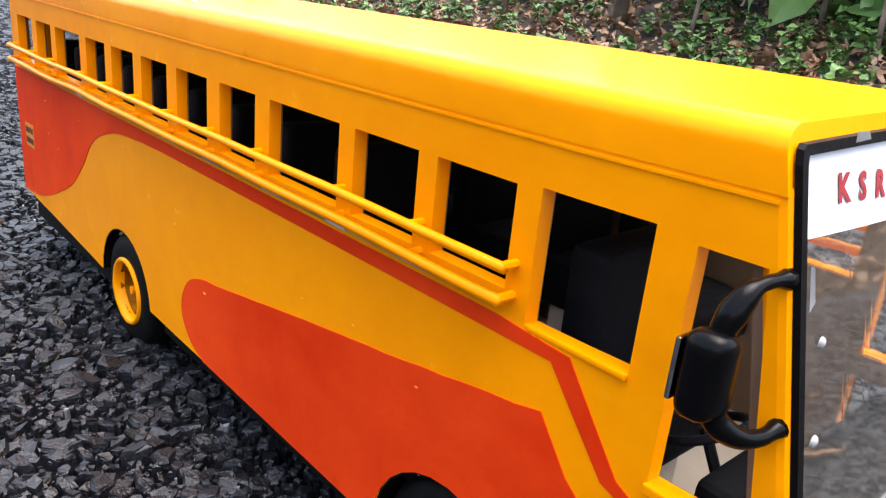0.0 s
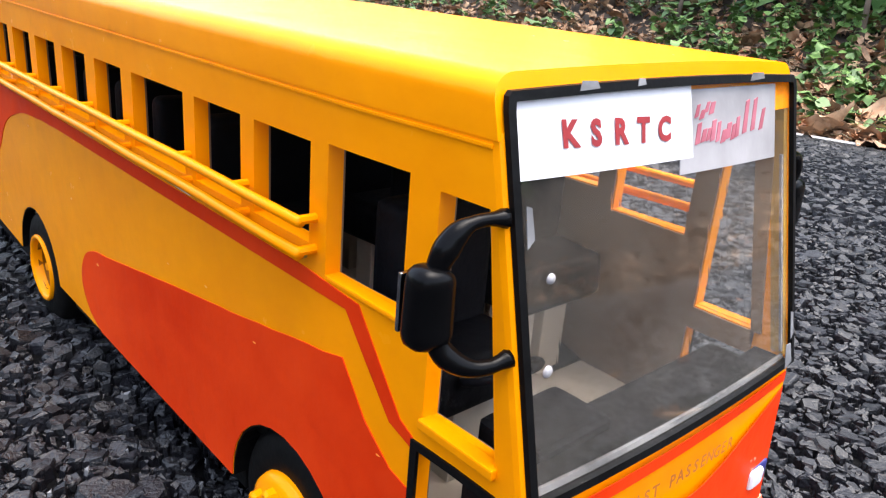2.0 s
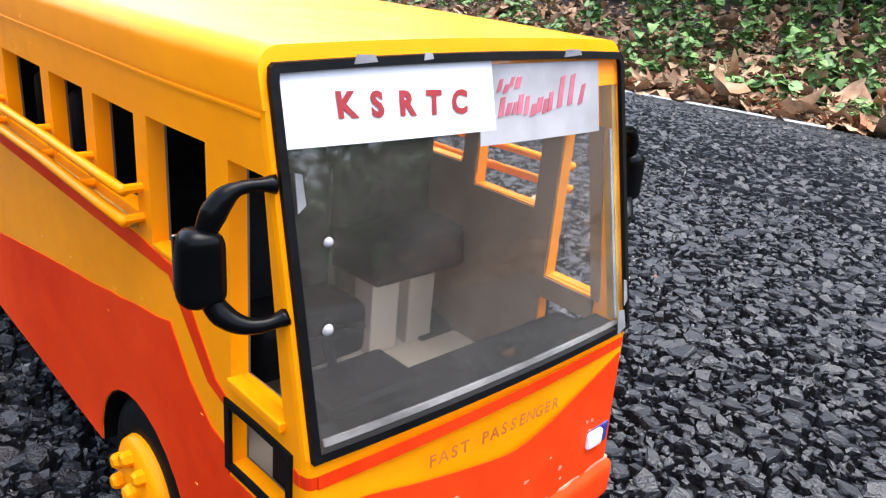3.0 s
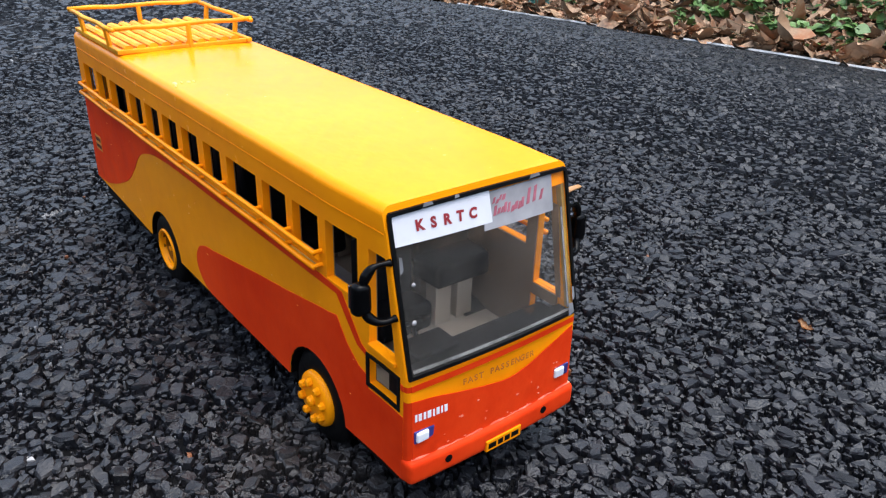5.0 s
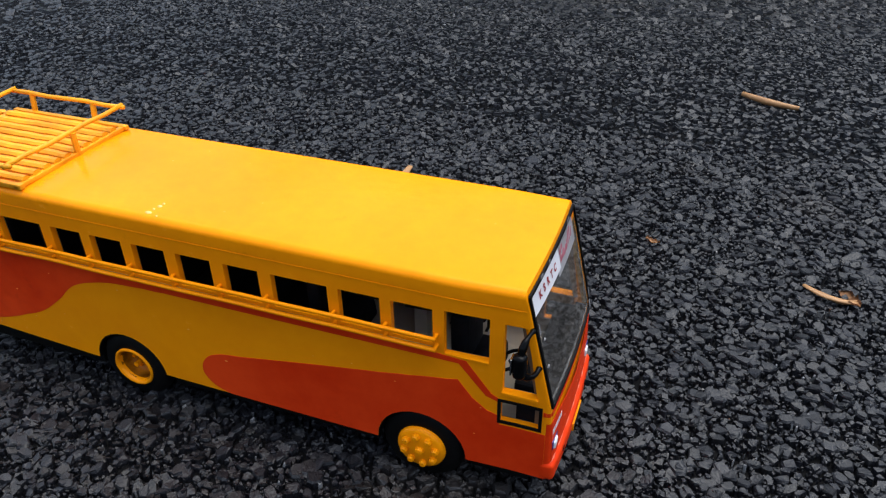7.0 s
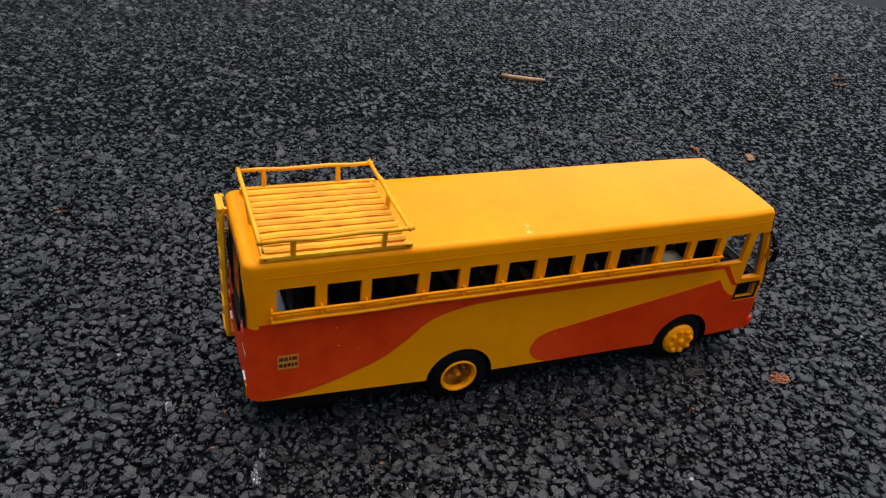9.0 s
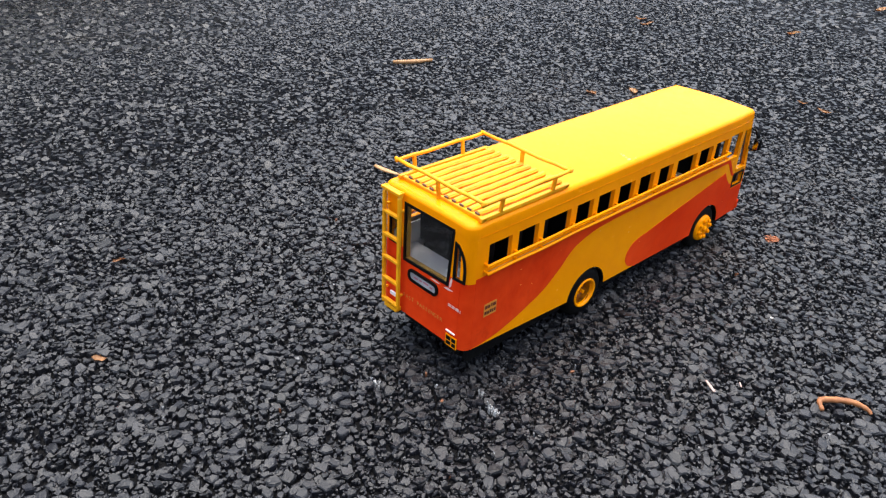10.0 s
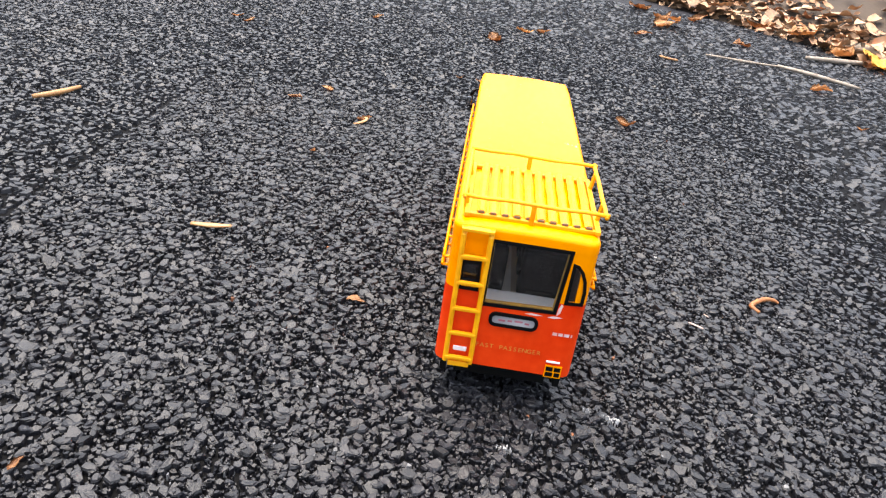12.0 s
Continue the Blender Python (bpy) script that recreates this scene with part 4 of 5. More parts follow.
# --- inside ---
chassis = part("chassis", box((0.16, -0.42, 0.19), (5.12, 0.42, 0.52), 0.01), RUBBER, bus, "black underbody")
# black strips added between the wheels to deepen the shade under the skirt
for sgn in (-1, 1):
    for a, b in ((0.12, REAR_HUB - 0.345), (REAR_HUB + 0.345, FRONT_HUB - 0.345), (FRONT_HUB + 0.345, 5.08)):
        part("gap_filler", box((a, sgn * 0.525 - 0.03, 0.205), (b, sgn * 0.525 + 0.03, 0.47), 0.008), RUBBER, chassis)
part("skirt_panel", box((0.08, -0.565, 0.50), (5.15, 0.565, 0.54)), RUBBER, bus)
part("cabin_floor", box((0.06, -0.56, 0.54), (5.14, 0.56, 0.60)), BEIGE, bus, "pale beige card floor")
part("ceiling_lining", box((0.06, -0.56, 1.62), (4.95, 0.56, 1.635)), BOARD, bus, "pale card ceiling")


def lump(lo, hi, seed):
    """Roughly cut foam."""
    bm = box(lo, hi, 0.035, 3)
    for v in bm.verts:
        v.co += 0.012 * noise.noise_vector(v.co * 9 + Vector((seed, 0, 0)))
    return bm


seat_cushion = None
for k in range(11):
    for y in (-0.25, 0.31):
        if y < 0 and k > 8:
            continue
        at = Vector((0.46 + 0.385 * k, y, 0.60)) * D
        if seat_cushion is None:
            bm = lump((0.0, -0.21, 0.30), (0.24, 0.21, 0.46), 1)
            s0 = part("passenger_seat", bm, SEAT, bus, "black foam seat on a beige card pedestal", smooth=True)
            b0 = part("backrest", lump((-0.06, -0.21, 0.40), (0.04, 0.21, 0.80), 2), SEAT, s0, smooth=True)
            l0 = part("pedestal", box((0.06, 0.02, 0.0), (0.16, 0.14, 0.33), 0.004), BEIGE, s0, "beige card pedestal")
            l1 = part("pedestal", box((0.06, -0.15, 0.0), (0.16, -0.03, 0.33), 0.004), BEIGE, s0, "beige card pedestal")
            seat_cushion, s0.location = s0, at
        else:
            twin = new("passenger_seat", seat_cushion.data)
            twin.parent, twin.location = bus, at
            tagged(twin, "black foam seat on a beige card pedestal")
            for piece in (b0, l0, l1):
                copy = new(piece.name.split(".")[0], piece.data)
                copy.parent = twin
part("aisle_floor", box((0.955, -0.035, 0.60), (4.05, 0.095, 0.611)), BOARD, bus, "pale card strip along the aisle")
part("parcel_shelf", box((0.055, -0.555, 0.95), (0.385, 0.555, 0.98), 0.004), BOARD, bus, "white card shelf behind the rear seats")
part("rear_floor", box((0.07, -0.55, 0.60), (0.95, 0.55, 0.612)), BOARD, bus, "white card over the rear floor")
part("rear_kick_panel", box((0.06, 0.535, 0.61), (0.62, 0.55, 1.22)), BOARD, bus, "white card on the inner wall")
dseat = part("driver_seat", lump((4.56, -0.46, 0.86), (4.80, -0.12, 1.02), 4), SEAT, bus, "black foam driver's seat", smooth=True)
part("backrest", lump((4.50, -0.46, 0.90), (4.62, -0.12, 1.385), 5), SEAT, dseat, smooth=True)
part("pedestal", box((4.58, -0.34, 0.60), (4.74, -0.16, 0.88), 0.006), material("dull_beige_card", (0.34, 0.30, 0.25), (0.46, 0.41, 0.35)), dseat, "dull beige card pedestal")
dash = part("dashboard", box((4.97, -0.54, 0.60), (5.155, 0.54, 0.90), 0.03, 3), SEAT, bus, "black dashboard")
part("instrument_hump", box((4.93, -0.46, 0.86), (5.12, -0.18, 0.965), 0.03, 3), SEAT, dash)
wheel = part("steering_wheel", tube([(0.1 * math.cos(a), 0.1 * math.sin(a), 0) for a in np.linspace(0, math.tau, 25)], 0.012, 6), SEAT, bus, smooth=True)
wheel.matrix_local = pose(4.86 * D, -0.31 * D, 1.0 * D, 0, -28, 0)
part("steering_column", tube([(0, 0, 0), (0, 0, -0.3)], 0.014, 6), SEAT, wheel)


# ---- road surface: crushed stone ----
def chippings(name, lo, hi, spacing, sides, rng, keep, size, tall, mat, worn=False):
    """One mesh of many flat-topped angular stones."""
    nx, ny = int((hi[0] - lo[0]) / spacing), int((hi[1] - lo[1]) / spacing)
    gx, gy = np.meshgrid(np.arange(nx), np.arange(ny))
    x = lo[0] + (gx + 0.5 * (gy % 2) + rng.uniform(-0.42, 0.42, gx.shape)) * spacing
    y = lo[1] + (gy + rng.uniform(-0.42, 0.42, gx.shape)) * spacing
    x, y = x.ravel(), y.ravel()
    ok = keep(x, y)
    x, y = x[ok], y[ok]
    n = len(x)
    hz = road_height(x, y)
    r = size * np.minimum(rng.lognormal(0, 0.42, n), 1.8)
    a = (np.arange(sides) / sides * math.tau)[None] + rng.uniform(-0.32, 0.32, (n, sides)) + rng.uniform(0, math.tau, (n, 1))
    squash, turn = rng.uniform(0.55, 1.0, (n, 1)), rng.uniform(0, math.tau, (n, 1))
    rad = r[:, None] * rng.uniform(0.70, 1.2, (n, sides))
    ux, uy = rad * np.cos(a), rad * np.sin(a) * squash
    px, py = ux * np.cos(turn) - uy * np.sin(turn), ux * np.sin(turn) + uy * np.cos(turn)
    h = tall * rng.uniform(0.45, 1.0, (n, 1)) * (r[:, None] / size) ** 0.5
    tx, ty = rng.normal(0, 0.15, (n, 1)), rng.normal(0, 0.15, (n, 1))
    slope = tx * px + ty * py
    if worn:                     # a rounded shoulder and a flat top
        steps = [(1.0, 0.0, None), (rng.uniform(0.88, 0.99, (n, sides)), 0.72, 0.07), (rng.uniform(0.66, 0.86, (n, sides)), 0.96, 0.06)]
    else:
        steps = [(1.0, 0.0, None), (rng.uniform(0.62, 0.86, (n, sides)), 1.0, 0.10)]
    rings = []
    for shrink, up, rough in steps:
        z = np.broadcast_to(hz[:, None] - 0.012, px.shape) if rough is None else hz[:, None] + h * up + slope * shrink + rng.normal(0, tall * rough, px.shape)
        rings.append(np.stack([x[:, None] + px * shrink, y[:, None] + py * shrink, z], -1))
    verts = np.concatenate(rings, 1).reshape(-1, 3) * D
    levels = len(rings)
    base = np.arange(n)[:, None] * levels * sides
    k = np.arange(sides)
    quads = np.concatenate([np.stack([k, (k + 1) % sides, sides + (k + 1) % sides, sides + k], -1) + sides * v for v in range(levels - 1)])
    loops_q = (base[:, :, None] + quads[None]).reshape(n, -1)
    loops_t = base + (sides * (levels - 1) + k)[None]
    loops = np.concatenate([loops_q, loops_t], 1).ravel().astype(np.int32)
    sizes = np.tile(np.array([4] * sides * (levels - 1) + [sides]), n)
    me = bpy.data.meshes.new(name)
    me.vertices.add(len(verts))
    me.vertices.foreach_set("co", verts.ravel().astype(np.float32))
    me.loops.add(len(loops))
    me.loops.foreach_set("vertex_index", loops)
    me.polygons.add(len(sizes))
    me.polygons.foreach_set("loop_start", np.concatenate([[0], np.cumsum(sizes)[:-1]]).astype(np.int32))
    me.polygons.foreach_set("loop_total", sizes.astype(np.int32))
    me.update(calc_edges=True)
    me.shade_flat()
    me.materials.append(mat)
    return new(name, me)


rng = np.random.default_rng(4)
inside = lambda x, y, b: (x > b[0]) & (x < b[2]) & (y > b[1]) & (y < b[3])
NEAR, MID = (-5, -4.4, 9, 6), (-8, -6, 18, 14)
CLOSE = (-3.6, -3.4, 8.6, 3.6)
some = lambda share: lambda x, y: rng.uniform(0, 1, len(x)) < share
tagged(chippings("asphalt_chippings", NEAR[:2], NEAR[2:], 0.078, 6, rng, some(2), 0.0435, 0.060, STONE, True), "dark angular crushed stones set in the asphalt", "gravel", kind="stuff")
tagged(chippings("small_chippings", NEAR[:2], NEAR[2:], 0.062, 4, rng, some(0.9), 0.028, 0.054, STONE), "small dark stones wedged between the larger ones", "gravel", kind="stuff")
tagged(chippings("fine_chippings", CLOSE[:2], CLOSE[2:], 0.052, 4, rng, some(0.75), 0.0165, 0.052, STONE), "fine dark grit filling the gaps between the stones", "gravel", kind="stuff")
tagged(chippings("large_chippings", NEAR[:2], NEAR[2:], 0.27, 7, rng, lambda x, y: (rng.uniform(0, 1, len(x)) < 0.6) & ~inside(x, y, (-2.4, -3.2, 7.4, 2.2)), 0.068, 0.056, STONE, True), "larger dark stones standing proud in the asphalt", "gravel", kind="stuff")
tagged(chippings("outer_chippings", MID[:2], MID[2:], 0.088, 4, rng, lambda x, y: ~inside(x, y, NEAR), 0.058, 0.054, STONE), "dark crushed stones of the road further off", "gravel", kind="stuff")
tagged(chippings("far_chippings", (-28, -16), (27, 29.6), 0.176, 4, rng, lambda x, y: ~inside(x, y, MID) & ((y > -9) | (x > 8)), 0.100, 0.046, STONE), "dark crushed stones of the distant road", "gravel", kind="stuff")


def in_drifts(x, y):
    """Grit gathers in loose drifts between the stones."""
    return np.array([noise.noise((a * 0.9, b * 0.9, 2.0)) + 0.6 * noise.noise((a * 3.1, b * 3.1, 8.0)) for a, b in zip(x, y)]) > rng.uniform(-0.1, 0.75, len(x))


tagged(chippings("pale_grit", (-3.6, -4.2), (8.6, 3.6), 0.095, 5, rng, in_drifts, 0.0085, 0.056, PALE), "fine whitish grit scattered between the stones", "grit", kind="stuff")
tagged(chippings("rusty_crumbs", (-4, -4.4), (9, 4), 0.50, 5, rng, lambda x, y: in_drifts(x, y) & (rng.uniform(0, 1, len(x)) < 0.5), 0.018, 0.060, RUST), "small rust-brown crumbs of bark and leaf on the road", "debris", kind="stuff")
tagged(chippings("pale_chippings", (-8, -8), (22, 24), 0.8, 6, rng, lambda x, y: rng.uniform(0, 1, len(x)) < 0.4, 0.021, 0.055, PALE), "scattered paler stones in the asphalt", "gravel", kind="stuff")


# ---- the verge: dead leaves, weeds and saplings ----
def leaf_blade(length, width, curl, fold, rng, n=5, half=1, crinkle=0.0):
    """A pointed leaf as points and faces: a midrib with rows of points out to both margins, curled, folded and a little wavy."""
    wave, bend = rng.uniform(0, 6.3), rng.uniform(-0.12, 0.12) * length
    across = 2 * half + 1
    pts = []
    for i in range(n + 1):
        s = i / n
        w = width * 1.25 * math.sin(math.pi * s ** 0.85) ** 0.8 * (1.08 - 0.35 * s) + 0.006 * length
        if i == n:
            w = 0.004 * length
        z = curl * (s - 0.45) ** 2 * 2 * length + 0.05 * length * math.sin(5 * s + wave)
        lifts = fold * w * rng.uniform(0.5, 1.5), fold * w * rng.uniform(0.3, 1.4)
        rim = rng.uniform(0.86, 1.12, 2)
        for k in range(-half, half + 1):
            t = abs(k) / half
            side_of = 0 if k < 0 else 1
            pts.append((s * length, math.copysign(w * rim[side_of] * t, k) + bend * math.sin(math.pi * s), z + lifts[side_of] * t * t + 0.03 * length * t * math.sin(9 * s + 2 * k + wave) + crinkle * length * rng.normal()))
    faces = [(across * i + k, across * i + k + 1, across * (i + 1) + k + 1, across * (i + 1) + k) for i in range(n) for k in range(across - 1)]
    return pts, faces


def place_leaf(store, pts, faces, at, yaw, pitch, roll, rng):
    m = Euler((roll, pitch, yaw)).to_matrix()
    base = len(store[0])
    off = Vector(at)
    store[0].extend(tuple((m @ Vector(p) + off) * D) for p in pts)
    store[1].extend(tuple(base + i for i in f) for f in faces)


def stuff(name, store, mat, label, category):
    me = bpy.data.meshes.new(name)
    me.from_pydata(store[0], [], store[1])
    for p in me.polygons:
        p.use_smooth = True
    me.materials.append(mat)
    return tagged(new(name, me), label, category, kind="stuff")


def thicken(bm, t):
    bmesh.ops.solidify(bm, geom=bm.faces[:], thickness=t)
    return bm


lrng = np.random.default_rng(11)
litter = ([], [])
for _ in range(6500):
    x = lrng.uniform(-62, 10)
    y = 29.9 + abs(lrng.normal(0, 1)) * 6 * lrng.uniform(0.05, 1.6)
    size = min(2.0, 0.72 * lrng.lognormal(0, 0.45))
    pts, faces = leaf_blade(size, size * lrng.uniform(0.13, 0.34), lrng.uniform(-0.5, 0.9), lrng.uniform(-0.3, 0.9), lrng, 6, 2, 0.022)
    place_leaf(litter, pts, faces, (x, y, bank_height(x, y) + lrng.uniform(0.02, 0.35)), lrng.uniform(0, 6.3), lrng.normal(0, 0.25), lrng.normal(0.1, 0.32), lrng)
for _ in range(7000):                      # thinner litter higher up the slope
    x, y = lrng.uniform(-75, 14), lrng.uniform(31.5, 57)
    size = lrng.uniform(0.3, 0.85)
    pts, faces = leaf_blade(size, size * lrng.uniform(0.13, 0.32), lrng.uniform(-0.5, 0.9), lrng.uniform(-0.3, 0.9), lrng)
    place_leaf(litter, pts, faces, (x, y, bank_height(x, y) + lrng.uniform(0.05, 0.5)), lrng.uniform(0, 6.3), lrng.normal(0, 0.4), lrng.normal(0.15, 0.4), lrng)
for _ in range(1500):                      # and on along the road
    x, y = lrng.uniform(10, 90), 29.9 + abs(lrng.normal(0, 5))
    size = lrng.uniform(0.4, 1.1)
    pts, faces = leaf_blade(size, size * lrng.uniform(0.13, 0.32), lrng.uniform(-0.5, 0.9), lrng.uniform(-0.3, 0.9), lrng)
    place_leaf(litter, pts, faces, (x, y, bank_height(x, y) + lrng.uniform(0.05, 0.4)), lrng.uniform(0, 6.3), lrng.normal(0, 0.25), lrng.normal(0.1, 0.32), lrng)
stuff("leaf_litter", litter, DRY, "drift of curled brown dead leaves along the verge", "leaf litter")

# the largest leaves along the road's edge are things of their own
big_leaves = [(-2.6, 30.1, 1.5, 0.4), (-4.2, 30.3, 1.3, 2.2), (-6.6, 30.5, 1.6, 1.3), (-8.3, 30.4, 1.2, 2.8), (-10.8, 30.8, 1.6, 0.2), (-12.4, 30.3, 1.2, 4.4),
              (-14.6, 30.2, 1.7, 0.9), (-19.4, 30.5, 1.9, 2.6), (-20.6, 30.3, 1.5, 5.1), (-23.5, 30.4, 1.7, 1.8), (-27.0, 30.3, 1.6, 3.6), (-31.0, 30.4, 1.8, 0.6),
              (-9.4, 31.6, 1.5, 5.6), (-15.9, 31.5, 1.5, 4.0), (-25.2, 31.4, 1.6, 5.9)]
for x, y, size, yaw in big_leaves:
    store = ([], [])
    size *= 0.78
    pts, faces = leaf_blade(size, size * lrng.uniform(0.20, 0.30), lrng.uniform(0.2, 0.7), lrng.uniform(0.2, 1.0), lrng, 12, 3, 0.012)
    bm = bmesh.new()
    vs = [bm.verts.new(Vector(p) - Vector((size / 2, 0, 0))) for p in pts]
    for f in faces:
        bm.faces.new([vs[i] for i in f])
    ob = part("dry_leaf", thicken(bm, 0.012), DRY_ONE, smooth=True)
    ob.matrix_world = pose(x * D, y * D, (bank_height(x, y) + 0.12) * D, math.degrees(lrng.normal(0.2, 0.3)), math.degrees(lrng.normal(0, 0.3)), math.degrees(yaw))
    tagged(ob, "large curled brown dead leaf on the verge", "leaf", "verge leaves")

weeds, stems = ([], []), bmesh.new()
for _ in range(820):
    x = lrng.uniform(-62, 9)
    y = 31.0 + 22 * lrng.uniform(0, 1) ** 1.2
    if x < -16 and lrng.uniform() < (0.85 if y < 34 else 0.5):
        continue
    z0 = bank_height(x, y)
    tall = lrng.uniform(0.6, 2.6) * (1.0 if y > 33 else 0.55)
    lean = Vector((lrng.normal(0, 0.25), lrng.normal(-0.1, 0.25), 1)).normalized()
    line = [Vector((x, y, z0 - 0.1)) + lean * tall * k / 3 + Vector((0.05 * math.sin(k * 2 + x), 0.05 * math.cos(k * 3 + x), 0)) for k in range(4)]
    tube(line, [0.03, 0.026, 0.02, 0.01], 4, stems, ends=False)
    for k in range(int(8 + tall * 7)):
        s = lrng.uniform(0.25, 1.0)
        at = Vector((x, y, z0)) + lean * tall * s
        size = lrng.uniform(0.26, 0.7)
        pts, faces = leaf_blade(size, size * lrng.uniform(0.3, 0.42), lrng.uniform(-0.5, 0.1), lrng.uniform(0.05, 0.35), lrng)
        place_leaf(weeds, pts, faces, at + Vector((lrng.normal(0, 0.12), lrng.normal(0, 0.12), 0)), lrng.uniform(0, 6.3), lrng.uniform(-0.2, 0.6), lrng.normal(0, 0.35), lrng)
for _ in range(6500):                      # low creeping leaves
    x, y = lrng.uniform(-60, 12), 30.5 + 22 * lrng.uniform(0, 1)
    if noise.noise((x * 0.22, y * 0.3, 7.0)) < 0.05 + (0.35 if x < -18 else 0):
        continue
    size = lrng.uniform(0.18, 0.45)
    pts, faces = leaf_blade(size, size * 0.38, lrng.uniform(-0.4, 0.2), lrng.uniform(0.05, 0.3), lrng)
    place_leaf(weeds, pts, faces, (x, y, bank_height(x, y) + lrng.uniform(0.1, 0.7)), lrng.uniform(0, 6.3), lrng.uniform(-0.3, 0.5), lrng.normal(0, 0.4), lrng)
stuff("weed_leaves", weeds, GREEN, "low green broad-leaved weeds growing through the litter", "weeds")
for _ in range(700):                       # fallen twigs among the leaves
    x, y = lrng.uniform(-60, 9), 30.2 + 10 * lrng.uniform(0, 1) ** 1.3
    a, ln = lrng.uniform(0, 6.3), lrng.uniform(0.6, 3.2)
    p = Vector((x, y, bank_height(x, y) + 0.2))
    q = p + Vector((math.cos(a) * ln, math.sin(a) * ln * 0.6, lrng.uniform(-0.1, 0.7)))
    tube([p, p.lerp(q, 0.5) + Vector((0, 0, 0.12)), q], [0.03, 0.025, 0.012], 4, stems, ends=False)
tagged(part("weed_stems", stems, STEM), "thin brown stems of the weeds", "weeds", kind="stuff")

# thicket behind the verge, seen only as depth between the weeds;
# from k = 4000 on, larger and taller crowns added to block sky light and reflections
thicket = ([], [])
for k in range(6600):
    x, y = lrng.uniform(-110 if k < 4000 else -24, 24), lrng.uniform(44, 78)
    tall = 16 if k < 4000 else 20 + 7 * noise.noise((x * 0.06, 3.0, 0.0))
    size = lrng.uniform(0.7, 1.6) if k < 4000 else lrng.uniform(2.0, 4.0)
    pts, faces = leaf_blade(size, size * 0.36, lrng.uniform(-0.4, 0.2), lrng.uniform(0.05, 0.3), lrng, 5 if k < 4000 else 3)
    place_leaf(thicket, pts, faces, (x, y, bank_height(x, y) + lrng.uniform(0.0, 1) ** (1.4 if k < 4000 else 0.9) * tall), lrng.uniform(0, 6.3), lrng.uniform(-0.3, 0.9), lrng.normal(0, 0.5), lrng)
stuff("thicket_leaves", thicket, GREEN, "dark green thicket on the slope, with added tall crowns blocking the sky", "bushes")


def build_trunk(x, y, r, tall):
    tree = thing("sapling", (x, y, bank_height(x, y) - 0.2), "thin brown sapling trunk rising out of the weeds", "tree", "saplings on the bank")
    line = [(0.25 * math.sin(k * 0.8 + x), 0.2 * math.cos(k * 0.7 + y) - 0.2 * math.cos(y), tall * k / 7) for k in range(8)]
    part("trunk", tube(line, [r * (1 - 0.55 * k / 7) for k in range(8)], 8), BARK, tree, smooth=True)
    for k, (h, a) in enumerate(((0.45, 0.6), (0.62, 2.9), (0.8, 4.6))):
        b = Vector(line[int(h * 7)])
        part("limb", tube([b, b + Vector((math.cos(a) * 1.5, math.sin(a) * 1.5, 1.6)), b + Vector((math.cos(a) * 3.2, math.sin(a) * 3.0, 4.4))], [r * 0.4, r * 0.25, r * 0.1], 6), BARK, tree, smooth=True)
    crown = ([], [])
    for _ in range(260):
        a, q = lrng.uniform(0, 6.3), lrng.uniform(0, 1) ** 0.5 * 4.5
        size = lrng.uniform(0.6, 1.3)
        pts, faces = leaf_blade(size, size * 0.36, -0.2, 0.2, lrng)
        place_leaf(crown, pts, faces, (q * math.cos(a), q * math.sin(a), tall * 0.9 + lrng.normal(0, 2.6)), lrng.uniform(0, 6.3), lrng.uniform(-0.3, 0.9), lrng.normal(0, 0.5), lrng)
    me = bpy.data.meshes.new("crown")
    me.from_pydata(crown[0], [], crown[1])
    me.materials.append(GREEN)
    new("crown", me).parent = tree


for x, y, r, tall in ((-27.5, 44, 0.55, 26), (-9.5, 41, 0.16, 18), (-14.5, 46, 0.22, 20), (-38, 43, 0.3, 22), (-19.5, 40, 0.14, 17), (-3.5, 43, 0.18, 18)):
    build_trunk(x, y, r, tall)

# weathered white edging along the road's far side
edging = bmesh.new()
line = []
for k in range(60):
    x = -62 + k * 1.2
    line.append((x, 29.45 + 0.15 * noise.noise((x * 0.4, 0, 0)), float(road_height(x, 29.45)) + 0.10))
for a, b in ((8, 22), (26, 37), (40, 49), (51, 58)):
    tube(line[a:b], [0.07 + 0.04 * abs(noise.noise((k, 2.0, 0))) for k in range(a, b)], 5, edging)
tagged(part("edging_strip", edging, EDGE_PAINT), "weathered whitish root and edging along the road", "edging", kind="structure")

# teal wrappers lying among the leaves
for x, y, size, yaw in ((-25.25, 30.9, 1.3, 15), (-28.95, 31.0, 0.8, -20)):
    bm = bmesh.new()
    bmesh.ops.create_grid(bm, x_segments=7, y_segments=5, size=0.5)
    for v in bm.verts:
        v.co = Vector((v.co.x * size * 1.1, v.co.y * size * 0.8, 0.35 * noise.noise((v.co.x * 4 + x, v.co.y * 4, 0)) + 0.3 * v.co.y))
    ob = part("crumpled_wrapper", thicken(bm, 0.01), TEAL, smooth=False)
    ob.matrix_world = pose(x * D, y * D, (bank_height(x, y) + 1.0) * D, 68, 0, yaw)
    tagged(ob, "crumpled teal plastic wrapper among dead leaves", "wrapper", "wrappers")

# ---- the near verge, beyond the front of the bus ----
NEAR_EDGE = [(34, -3.5), (28.4, -6.9), (26.7, -9.4), (25.4, -11.7), (23.0, -13.4), (16, -17), (8, -21), (-10, -26), (-60, -34)]


def near_edge_y(x):
    return float(np.interp(x, [p[0] for p in NEAR_EDGE[::-1]], [p[1] for p in NEAR_EDGE[::-1]]))


